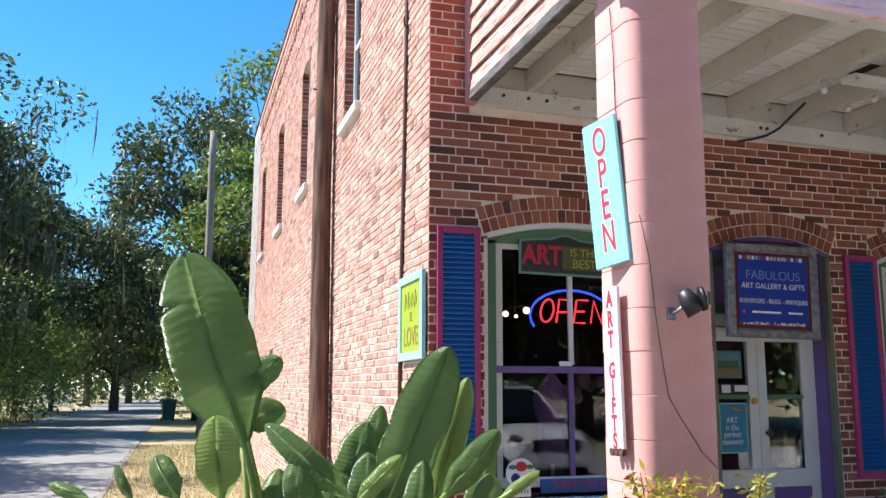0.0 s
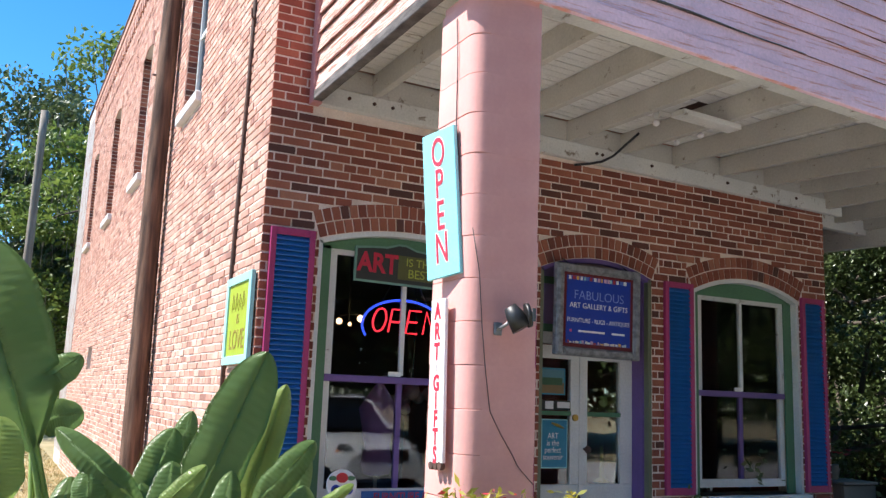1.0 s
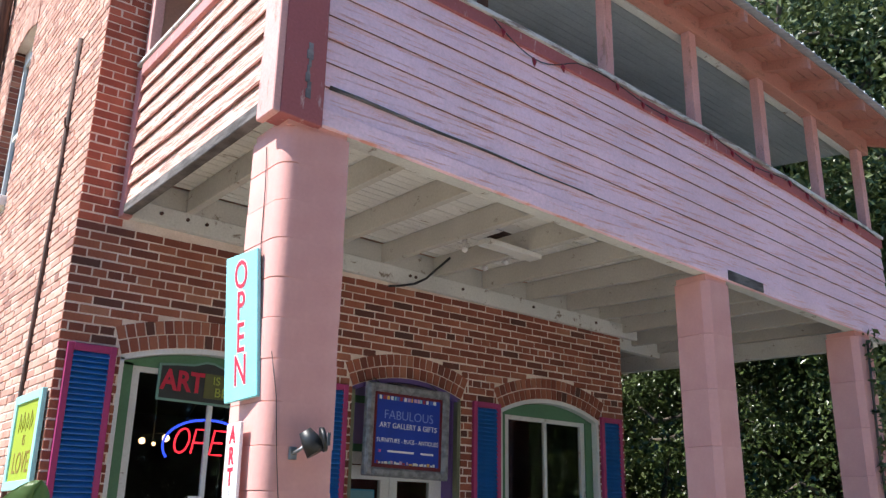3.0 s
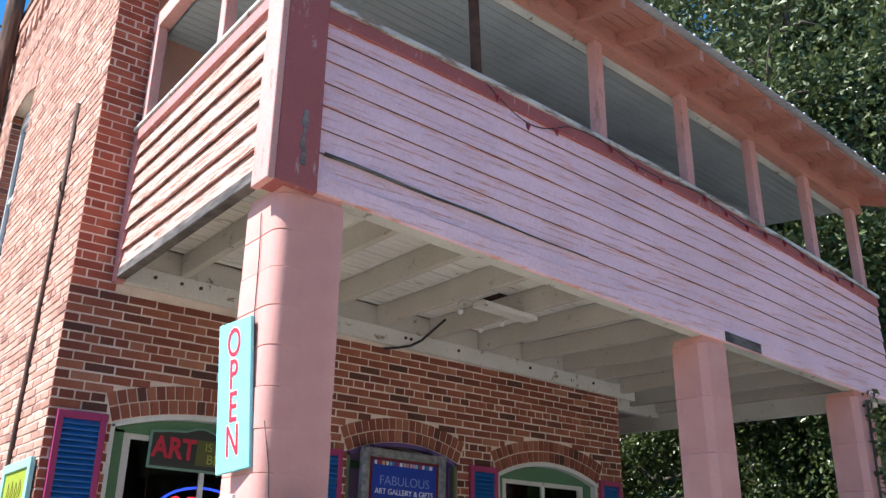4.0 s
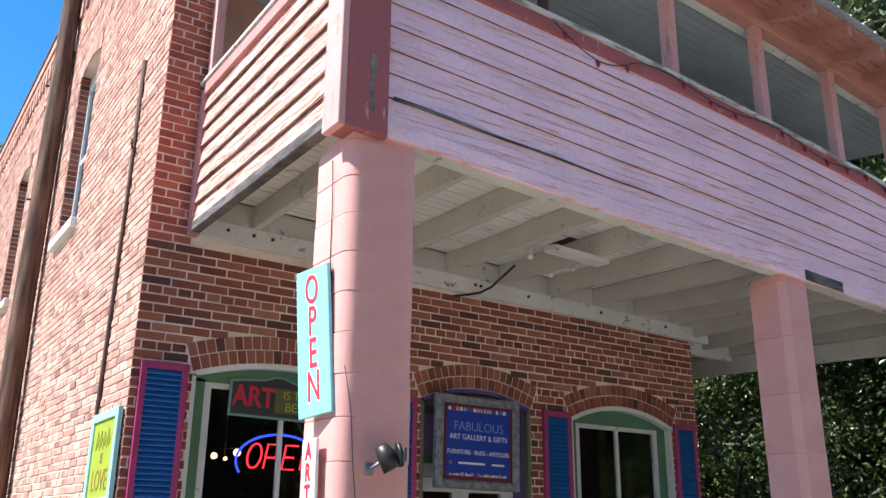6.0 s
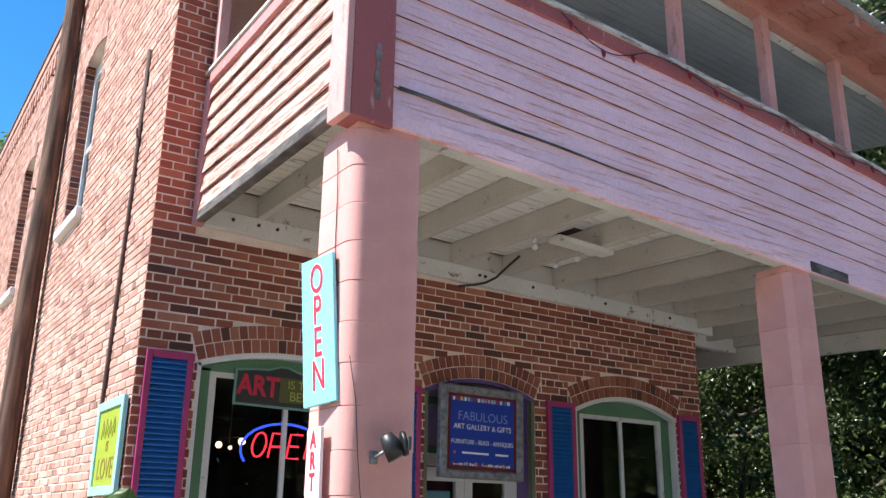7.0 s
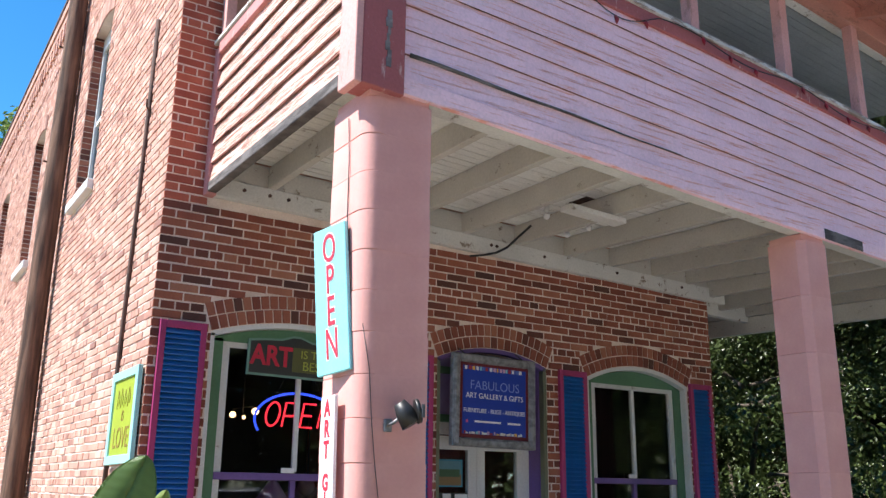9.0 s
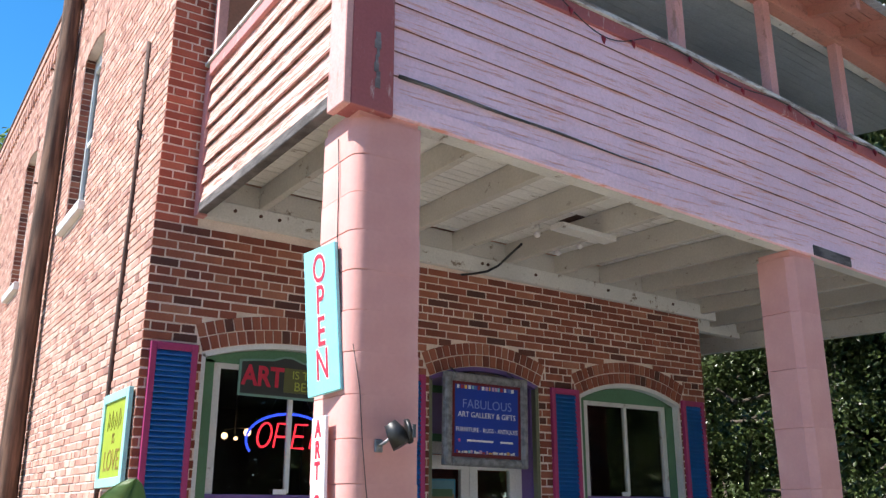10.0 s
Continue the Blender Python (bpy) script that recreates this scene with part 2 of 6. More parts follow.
WHITE_WOOD = peel("old_white_paint", (0.66, 0.645, 0.615), (0.24, 0.19, 0.15), (2, 1.2, 2), 0.17)
# beige joist paint, darkened so the shade on joist sides is in it
JOIST_PAINT = peel("beige_shaded_joist_paint", (0.53, 0.50, 0.455), (0.22, 0.17, 0.13), (2, 1.2, 2), 0.14)
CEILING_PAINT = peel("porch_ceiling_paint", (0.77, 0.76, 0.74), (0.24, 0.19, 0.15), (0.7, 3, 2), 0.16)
PEACH_BEAM = peel("peach_beam_paint", (0.52, 0.235, 0.185), (0.36, 0.17, 0.13), (1.5, 3, 3), 0.3)
GREY_WOOD = material("weathered_grey_wood", (0.30, 0.27, 0.27), 0.85, (0.14, 0.12, 0.12), 4, 0.9, 60, 0.4, stretch=(1, 1, 4))
GREY_PAINT = material("grey_ceiling_paint", (0.40, 0.43, 0.44), 0.7, (0.32, 0.35, 0.36), 2, 0.8, 50, 0.1)
PEACH = material("peach_plaster", (0.55, 0.30, 0.23), 0.85, (0.45, 0.24, 0.19), 2, 0.8, 50, 0.15)
OLD_PLASTER = peel("peeling_white_plaster", (0.40, 0.38, 0.37), (0.28, 0.17, 0.13), (1, 1, 0.5), 0.45)
TIN = material("roof_tin", (0.60, 0.64, 0.68), 0.45, (0.42, 0.45, 0.48), 4, 0.7, 40, 0.1, metal=0.3)
GLASS = pane_glass("window_glass", 1.6, 0.93)
CYAN = plain("cyan_paint", (0.26, 0.70, 0.76), 0.45)
LETTER_RED = plain("red_lettering", (0.52, 0.02, 0.05), 0.5)
LETTER_WHITE = plain("white_lettering", (0.85, 0.82, 0.84), 0.5)
WHITE = plain("white_board_paint", (0.82, 0.79, 0.80), 0.45)
SIGN_BLUE = plain("royal_blue_print", (0.010, 0.045, 0.36), 0.35)
SIGN_RED = plain("dark_red_mat", (0.15, 0.012, 0.018), 0.5)
SILVER = material("silver_frame_paint", (0.30, 0.30, 0.31), 0.45, (0.16, 0.16, 0.17), 20, 0.9, 60, 0.4, metal=0.4)
LIME = plain("lime_yellow_paint", (0.33, 0.41, 0.04), 0.5)
PALE_BLUE = plain("pale_blue_frame", (0.34, 0.66, 0.68), 0.5)
DARK_TEXT = plain("brown_lettering", (0.24, 0.17, 0.03), 0.6)
BLACK = plain("black_paint", (0.015, 0.015, 0.016), 0.45)
BRASS = plain("brass", (0.55, 0.36, 0.10), 0.35, 0.9)
RUST = material("rusty_iron", (0.10, 0.05, 0.038), 0.85, (0.05, 0.03, 0.025), 10, 0.9, 60, 0.4)
LILAC = plain("lilac_panel_paint", (0.32, 0.26, 0.50), 0.55)
TEAL = plain("teal_poster", (0.02, 0.22, 0.36), 0.4)
CLOTH_BLUE = material("pale_blue_curtain_cloth", (0.78, 0.87, 0.92), 0.85, (0.62, 0.73, 0.80), 6, 0.6, 80, 0.1)
ROSE = plain("rose_red", (0.50, 0.03, 0.04), 0.5)
NEON_RED = glow("neon_red", (1.0, 0.03, 0.05), 1.1)
NEON_BLUE = glow("neon_blue", (0.03, 0.08, 1.0), 1.0)
BULB = glow("warm_bulb", (1.0, 0.62, 0.30), 2.2)
PADDLE = leafy("paddle_leaf", (0.27, 0.39, 0.15), (0.16, 0.27, 0.09), 0.42, 2.0, 0.3)
# lighter copy of PADDLE; sun shining through these leaves put into the colour
PADDLE_LIGHT = leafy("backlit_paddle_leaf", (0.44, 0.55, 0.20), (0.30, 0.42, 0.13), 0.5, 2.0, 0.3)
RIB = plain("pale_leaf_rib", (0.22, 0.32, 0.08), 0.4)
LEAF_OAK = leafy("oak_leaf", (0.115, 0.145, 0.05), (0.028, 0.052, 0.017), 0.25, 0.5)
# darker leaf green: the foliage's own shade is in the colour
LEAF_SHADE = leafy("shaded_leaf", (0.085, 0.12, 0.035), (0.012, 0.026, 0.008), 0.15, 0.8, 0.35)
LEAF_BRIGHT = leafy("vine_leaf", (0.20, 0.27, 0.06), (0.05, 0.10, 0.02), 0.4, 0.6)
LEAF_GOLD = leafy("nandina_leaf", (0.50, 0.42, 0.06), (0.13, 0.18, 0.03), 0.4, 6.0)
BLADE = leafy("blade_leaf", (0.28, 0.40, 0.05), (0.12, 0.20, 0.03), 0.4, 6.0)
MOSS = leafy("hanging_moss", (0.24, 0.23, 0.19), (0.11, 0.11, 0.08), 0.25, 1.0, 0.9)
DRY_BLADE = leafy("dry_grass_blade", (0.46, 0.36, 0.18), (0.20, 0.20, 0.07), 0.3, 2.0, 0.8)
CAR_WHITE = plain("white_car_paint", (0.85, 0.85, 0.85), 0.15)
RUBBER = plain("black_rubber", (0.02, 0.02, 0.02), 0.8)
BIN_GREEN = plain("green_plastic", (0.01, 0.10, 0.10), 0.4)
BIN_LID = plain("blue_plastic_lid", (0.02, 0.16, 0.30), 0.4)


def words(text, size, mat, parent, m, depth=0.004, name="lettering", label="", squeeze=1.0, weight=0.0):
    """Raised lettering with the built-in font, centred on m, reading along m's x axis."""
    cu = bpy.data.curves.new(name, "FONT")
    cu.body, cu.size, cu.extrude, cu.align_x, cu.align_y, cu.offset = text, size, depth, "CENTER", "CENTER", weight
    cu.resolution_u = 4
    tmp = bpy.data.objects.new(name, cu)
    scene.collection.objects.link(tmp)
    bpy.context.view_layer.update()
    me = bpy.data.meshes.new_from_object(tmp.evaluated_get(bpy.context.evaluated_depsgraph_get()))
    bpy.data.objects.remove(tmp)
    me.transform(m @ Matrix.Diagonal((squeeze, 1, 1, 1)))
    me.materials.clear()
    me.materials.append(mat)
    ob = new(name, me)
    ob.parent = parent
    return tagged(ob, label)


def front(x, y, z, roll=0.0):
    """A sheet that faces the street (-y)."""
    return pose(x, y, z, 90, 0, 0) @ pose(0, 0, 0, 0, 0, roll)


def sideways(x, y, z, roll=0.0, swing=0.0):
    """A sheet that faces the lane (-x), swung towards the street."""
    return pose(x, y, z, 0, 0, -90 + swing) @ pose(0, 0, 0, 90, 0, 0) @ pose(0, 0, 0, 0, 0, roll)


def blob(bm, centre, radius, squash=(1, 1, 1), u=10, v=7):
    made = bmesh.ops.create_uvsphere(bm, u_segments=u, v_segments=v, radius=radius)["verts"]
    bmesh.ops.scale(bm, vec=squash, verts=made)
    bmesh.ops.translate(bm, vec=centre, verts=made)
    for f in {f for vert in made for f in vert.link_faces}:
        f.smooth = True

# ---- ground, road, porch floor ----
FLOOR = 0.20          # shop floor and porch slab
TOP = 8.30            # wall top
WIDE, DEEP = 5.64, 17.0
LOW, HIGH, FRONT = 3.70, 4.88, -2.30   # balcony: underside of its skirt, top of its rail, its street face


def sheet(bm, x0, y0, x1, y1, z, nx, ny, bump):
    grid = [[bm.verts.new((x0 + (x1 - x0) * i / nx, y0 + (y1 - y0) * j / ny, z + bump * noise.noise((i * 0.7, j * 0.7, 3.1)))) for j in range(ny + 1)] for i in range(nx + 1)]
    for i in range(nx):
        for j in range(ny):
            bm.faces.new((grid[i][j], grid[i + 1][j], grid[i + 1][j + 1], grid[i][j + 1])).smooth = True


bm = bmesh.new()
sheet(bm, -400, -400, 400, 400, -0.03, 40, 40, 0.0)
slab("ground", bm, GRASS_SOIL, "dry sandy lawn ground with thin brown grass", "ground")
slab("road", boxm(-8.6, -120, -0.2, -2.72, 130, -0.008), ASPHALT, "worn pale grey asphalt lane running beside the building", "road")
slab("street", boxm(-60, -16.0, -0.2, 60, -5.0, -0.012), STREET_ASPHALT, "asphalt street in front of the shop, lightened to bounce sun", "road")
slab("pavement", boxm(0.0, -3.2, -0.15, 8.2, -0.002, FLOOR, 0.02), CONCRETE, "concrete porch slab under the balcony", "pavement")
slab("pavement_side", boxm(WIDE + 0.002, 0.0, -0.15, 8.2, 6.0, FLOOR - 0.004, 0.02), CONCRETE, "concrete porch slab beside the brick wall", "pavement")

# ---- walls ----
class Opening:
    """A hole in the street wall under a flat brick arch."""
    def __init__(self, x0, x1, sill, spring, rise):
        self.x0, self.x1, self.sill, self.spring, self.rise = x0, x1, sill, spring, rise
        half = (x1 - x0) / 2
        self.cx, self.r = (x0 + x1) / 2, (half * half + rise * rise) / (2 * rise)
        self.cz, self.turn = spring + rise - self.r, math.asin(half / self.r)

    def head(self, x, more=0.0):
        return self.cz + math.sqrt(max((self.r + more) ** 2 - (x - self.cx) ** 2, 0))

    def half_at(self, z, more):
        """Half the width of the arch ring's outside at a height, or None above it."""
        a = (self.r + more) ** 2 - (z - self.cz) ** 2
        if a <= 0 or z > self.cz + self.r + more:
            return None
        edge = (self.r + more) * math.sin(self.turn)
        return min(math.sqrt(a), edge)


RING = 0.205
WIN_L = Opening(0.41, 1.865, 0.93, 2.81, 0.12)
DOOR = Opening(2.30, 3.45, FLOOR, 2.80, 0.12)
WIN_R = Opening(3.92, 5.26, 0.97, 2.76, 0.15)
OPENINGS = (WIN_L, DOOR, WIN_R)
SIDE_WINDOWS = [(2.67, 3.61), (6.50, 7.40), (9.80, 10.80), (13.3, 14.2)]
SIDE_SILL, SIDE_HEAD = 4.64, 6.50
VENT = (10.62, 11.3, 2.0, 2.42)

bm = bmesh.new()
xs = [0.0]
for o in OPENINGS:
    xs += [o.x0 + (o.x1 - o.x0) * k / 12 for k in range(13)]
xs.append(WIDE)
for a, b in zip(xs, xs[1:]):
    o = next((o for o in OPENINGS if o.x0 - 1e-6 <= a and b <= o.x1 + 1e-6), None)
    if o is None:
        box(bm, a, 0.0, -0.2, b, 0.30, 3.95)
        continue
    box(bm, a, 0.0, -0.2, b, 0.30, o.sill)
    ha, hb = o.head(a), o.head(b)
    vs = [bm.verts.new(p) for p in ((a, 0, ha), (b, 0, hb), (b, 0, 3.95), (a, 0, 3.95), (a, 0.3, ha), (b, 0.3, hb), (b, 0.3, 3.95), (a, 0.3, 3.95))]
    for q in ((0, 1, 2, 3), (4, 7, 6, 5), (0, 4, 5, 1), (3, 2, 6, 7)):
        bm.faces.new([vs[i] for i in q])
wall_front = slab("wall_front", bm, MORTAR_PINK, "old red brick street wall with arched openings", "wall")

bm = bmesh.new()
ys = sorted({0.30, DEEP, *[v for w in SIDE_WINDOWS for v in w], VENT[0], VENT[1]})
for a, b in zip(ys, ys[1:]):
    mid = (a + b) / 2
    if any(w[0] < mid < w[1] for w in SIDE_WINDOWS) and VENT[0] < mid < VENT[1]:
        box(bm, 0, a, -0.2, 0.3, b, VENT[2]), box(bm, 0, a, VENT[3], 0.3, b, SIDE_SILL), box(bm, 0, a, SIDE_HEAD + 0.12, 0.3, b, TOP)
    elif any(w[0] < mid < w[1] for w in SIDE_WINDOWS):
        box(bm, 0, a, -0.2, 0.3, b, SIDE_SILL), box(bm, 0, a, SIDE_HEAD + 0.12, 0.3, b, TOP)
    elif VENT[0] < mid < VENT[1]:
        box(bm, 0, a, -0.2, 0.3, b, VENT[2]), box(bm, 0, a, VENT[3], 0.3, b, TOP)
    else:
        box(bm, 0, a, -0.2, 0.3, b, TOP)
box(bm, 0, 0, 3.952, 0.30, 0.30, TOP)
wall_side = slab("wall_side", bm, MORTAR, "long sunlit side wall of pale red brick", "wall")
bm = bmesh.new()
box(bm, -0.012, 15.1, 0.3, 0.0, DEEP, TOP - 0.3)
slab("plaster_patch", bm, OLD_PLASTER, "peeling whitewashed plaster at the wall's far end", "wall")
slab("wall_east", boxm(WIDE - 0.3, 0.302, -0.2, WIDE, DEEP, TOP), BRICK, "plain brick wall closing the building", "wall")
slab("wall_north", boxm(0.302, DEEP - 0.3, -0.2, WIDE - 0.302, DEEP, TOP), BRICK, "plain brick wall at the building's back", "wall")
slab("wall_upper", boxm(0.302, 0.02, 3.952, WIDE, 0.30, TOP), PEACH, "peach-brown plastered upper wall behind the balcony", "wall")
slab("roof_deck", boxm(0.302, 0.302, 7.6, WIDE - 0.302, DEEP - 0.302, 7.7), TIN, "flat roof behind the parapet", "roof")
slab("coping", boxm(-0.03, -0.03, TOP + 0.001, 0.33, DEEP + 0.03, TOP + 0.07, 0.01), RUST, "dark weathered coping along the parapet", "trim")
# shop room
slab("floor", boxm(0.302, 0.302, FLOOR - 0.1, WIDE - 0.302, 9.0, FLOOR), DARK_ROOM, "shop floor coloured dark for the unlit room", "floor")
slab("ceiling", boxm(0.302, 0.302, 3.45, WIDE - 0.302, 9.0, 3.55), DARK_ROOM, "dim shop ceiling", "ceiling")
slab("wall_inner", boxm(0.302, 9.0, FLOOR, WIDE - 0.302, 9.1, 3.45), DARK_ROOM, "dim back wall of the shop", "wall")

# dentil course and stepped brick band under the coping
bm = bmesh.new()
k = 0
y = 0.05
while y < 15.0:
    box(bm, -0.035, y, 7.66, -0.004, y + 0.11, 7.86)
    y += 0.235
box(bm, -0.03, 0, 7.90, -0.004, 15.1, 8.02)
box(bm, -0.05, 0, 8.022, -0.004, 15.1, 8.14)
slab("brick_band", bm, BRICK_PALE, "stepped brick band with dentils below the parapet", "trim")
bm = bmesh.new()
y = 0.3
while y < 15.0:
    box(bm, -0.018, y, 7.22, -0.004, y + 0.07, 7.285)
    y += 0.16
slab("brick_string_course", bm, BRICK_PALE, "dashed string course of projecting brick ends", "trim")


# ---- windows of the street wall ----
def arch_strip(bm, o, y0, y1, less0, less1, steps=16):
    """A curved bar that follows the arch, from less0 to less1 inside it."""
    rings = []
    for k in range(steps + 1):
        t = -o.turn + 2 * o.turn * k / steps
        rings.append([bm.verts.new((o.cx + (o.r - d) * math.sin(t), y, o.cz + (o.r - d) * math.cos(t))) for y, d in ((y0, less0), (y1, less0), (y1, less1), (y0, less1))])
    for a, b in zip(rings, rings[1:]):
        for q in range(4):
            bm.faces.new((a[q], a[(q + 1) % 4], b[(q + 1) % 4], b[q]))
    bm.faces.new(rings[0]), bm.faces.new(rings[-1][::-1])


def lunette(bm, o, x0, x1, z0, y, less, steps=14):
    """A board filling the space under an arch."""
    for yy in (y, y + 0.02):
        top = [bm.verts.new((x0 + (x1 - x0) * k / steps, yy, o.head(x0 + (x1 - x0) * k / steps) - less)) for k in range(steps + 1)]
        low = [bm.verts.new((v.co.x, yy, z0)) for v in top]
        for k in range(steps):
            bm.faces.new((low[k], low[k + 1], top[k + 1], top[k]))


def sash_window(name, label, o, sx0, sx1, head, meet, lower_paint):
    """A two-over-two sash window with a green surround under an arched white trim."""
    w = tagged(new(name), label, "window", kind="structure")
    bm = bmesh.new()
    arch_strip(bm, o, 0.0, 0.10, 0.0, 0.035)
    box(bm, o.x0, 0.0, o.sill, o.x0 + 0.03, 0.10, o.spring - 0.01)
    box(bm, o.x1 - 0.03, 0.0, o.sill, o.x1, 0.10, o.spring - 0.01)
    part("casing", bm, SASH_WHITE, w)
    bm = bmesh.new()
    lunette(bm, o, o.x0 + 0.03, o.x1 - 0.03, head - 0.02, 0.07, 0.04)
    part("head_panel", bm, GREEN_PAINT, w, "green painted arched head panel")
    for a, b in ((o.x0 + 0.03, sx0), (sx1, o.x1 - 0.03)):
        part("jamb_board", boxm(a, 0.07, o.sill, b, 0.09, head), GREEN_PAINT, w, "green painted jamb board")
    bm = bmesh.new()
    t = 0.055
    box(bm, sx0, 0.085, meet, sx0 + t, 0.125, head), box(bm, sx1 - t, 0.085, meet, sx1, 0.125, head)
    box(bm, sx0 + t, 0.085, head - t, sx1 - t, 0.125, head)
    part("upper_sash", bm, peel("sash_" + name, (0.66, 0.66, 0.65), (0.30, 0.26, 0.24), (2, 2, 2), 0.16), w)
    mid = (sx0 + sx1) / 2
    part("muntin", boxm(mid - 0.017, 0.09, meet + 0.04, mid + 0.017, 0.12, head - t), SASH_WHITE, w)
    part("meeting_rail", boxm(sx0 + 0.002, 0.075, meet - 0.022, sx1 - 0.002, 0.13, meet + 0.028, 0.004), PURPLE, w, "purple painted meeting rail")
    bm = bmesh.new()
    foot = o.sill + 0.06
    box(bm, sx0, 0.10, foot, sx0 + t, 0.14, meet - 0.022), box(bm, sx1 - t, 0.10, foot, sx1, 0.14, meet - 0.022)
    box(bm, sx0 + t, 0.10, foot, sx1 - t, 0.14, foot + 0.07)
    part("lower_sash", bm, SASH_WHITE, w)
    part("muntin", boxm(mid - 0.02, 0.105, foot + 0.07, mid + 0.02, 0.135, meet - 0.022), PURPLE, w, "purple painted muntin")
    for a, b in ((sx0 + t, mid - 0.017), (mid + 0.017, sx1 - t)):
        for z0, z1, y in ((meet + 0.028, head - t, 0.108), (foot + 0.07, meet - 0.022, 0.122)):
            g = part("pane", boxm(a - 0.003, y, z0, b + 0.003, y + 0.004, z1), GLASS, w)
            g.visible_shadow = False
    part("sill", boxm(o.x0 - 0.04, -0.07, o.sill - 0.055, o.x1 + 0.04, 0.16, o.sill, 0.008), SASH_WHITE, w)
    part("lock_label", boxm(mid - 0.11, 0.07, meet + 0.03, mid - 0.01, 0.074, meet + 0.065), WHITE, w, "small white label")
    return w


sash_window("window_1", "tall white sash window under a brick arch, green surround", WIN_L, 0.53, 1.745, 2.78, 1.83, PURPLE)
sash_window("window_2", "tall white sash window with a curtain, green surround", WIN_R, 4.045, 5.135, 2.75, 1.85, PURPLE)


def side_window(name, y0, y1):
    w = tagged(new(name), "narrow upper sash window in the side wall, white frame", "window", kind="structure")
    part("sill", boxm(-0.07, y0 - 0.05, SIDE_SILL - 0.11, 0.12, y1 + 0.05, SIDE_SILL - 0.002, 0.008), SASH_WHITE, w)
    bm = bmesh.new()
    box(bm, 0.10, y0, SIDE_SILL, 0.16, y0 + 0.07, SIDE_HEAD), box(bm, 0.10, y1 - 0.07, SIDE_SILL, 0.16, y1, SIDE_HEAD)
    box(bm, 0.10, y0 + 0.07, SIDE_SILL, 0.16, y1 - 0.07, SIDE_SILL + 0.07), box(bm, 0.10, y0 + 0.07, SIDE_HEAD - 0.06, 0.16, y1 - 0.07, SIDE_HEAD)
    box(bm, 0.11, y0 + 0.07, 5.54, 0.15, y1 - 0.07, 5.59)
    part("window_frame", bm, SASH_WHITE, w)
    part("head_board", boxm(0.10, y0, SIDE_HEAD + 0.002, 0.16, y1, SIDE_HEAD + 0.118), SASH_WHITE, w)
    for z0, z1 in ((SIDE_SILL + 0.07, 5.54), (5.59, SIDE_HEAD - 0.06)):
        part("pane", boxm(0.128, y0 + 0.07, z0, 0.132, y1 - 0.07, z1), GLASS, w)
    bm = bmesh.new()
    n = 11
    for k in range(n):
        a, b = y0 - 0.03 + (y1 - y0 + 0.06) * k / n, y0 - 0.03 + (y1 - y0 + 0.06) * (k + 0.86) / n
        rise = 0.10 * math.sin(math.pi * (k + 0.5) / n)
        box(bm, -0.016, a, SIDE_HEAD + 0.02 + rise, -0.004, b, SIDE_HEAD + 0.22 + rise)
    part("brick_head", bm, BRICK_PALE, w, "arched brick head")
    bm = bmesh.new()
    z = SIDE_SILL
    while z < SIDE_HEAD + 0.1:
        box(bm, 0.004, y1 - 0.008, z, 0.098, y1 + 0.002, z + 0.053), box(bm, 0.004, y0 - 0.002, z, 0.098, y0 + 0.008, z + 0.053)
        z += 0.0652
    # darker BRICK than the wall face; the recess's shade is coloured in
    part("reveal", bm, BRICK, w, "brick reveal")
    # added dark sheet standing in for the unlit room behind the glass
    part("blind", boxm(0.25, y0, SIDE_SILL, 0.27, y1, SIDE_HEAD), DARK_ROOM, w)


for k, (a, b) in enumerate(SIDE_WINDOWS):
    side_window(f"window_{k + 3}", a, b)
bm = bmesh.new()
for k in range(6):
    box(bm, 0.10, VENT[0], VENT[2] + 0.07 * k, 0.14, VENT[1], VENT[2] + 0.07 * k + 0.04)
slab("wall_vent", bm, RUST, "small dark louvred vent low in the side wall", "vent")

# ---- shop door ----
door = tagged(new("door_1"), "white double doors with glass, purple jambs, green trim", "door", kind="structure")
bm = bmesh.new()
arch_strip(bm, DOOR, 0.005, 0.06, 0.0, 0.035)
part("arch_trim", bm, PURPLE, door)
for a, b, mat in ((DOOR.x0, DOOR.x0 + 0.035, OLIVE), (DOOR.x1 - 0.035, DOOR.x1, OLIVE)):
    part("casing", boxm(a, 0.005, FLOOR, b, 0.06, DOOR.spring), mat, door, "grey-green casing")
part("jamb", boxm(DOOR.x0, 0.062, FLOOR, DOOR.x0 + 0.03, 0.26, DOOR.spring), PURPLE, door)
part("jamb", boxm(DOOR.x1 - 0.05, 0.062, FLOOR, DOOR.x1, 0.26, DOOR.spring), PURPLE, door)
bm = bmesh.new()
lunette(bm, DOOR, DOOR.x0 + 0.03, DOOR.x1 - 0.05, 2.36, 0.20, 0.03)
part("transom_panel", bm, LILAC, door, "lilac transom panel")
part("transom_rail", boxm(DOOR.x0 + 0.03, 0.17, 2.30, DOOR.x1 - 0.05, 0.26, 2.36), GREEN_PAINT, door, "green transom rail")
part("transom_rail", boxm(DOOR.x0 + 0.03, 0.185, 2.70, DOOR.x1 - 0.05, 0.199, 2.76), GREEN_PAINT, door, "green transom rail")
part("door_head", boxm(DOOR.x0 + 0.03, 0.19, 2.20, DOOR.x1 - 0.05, 0.25, 2.298), SASH_WHITE, door)
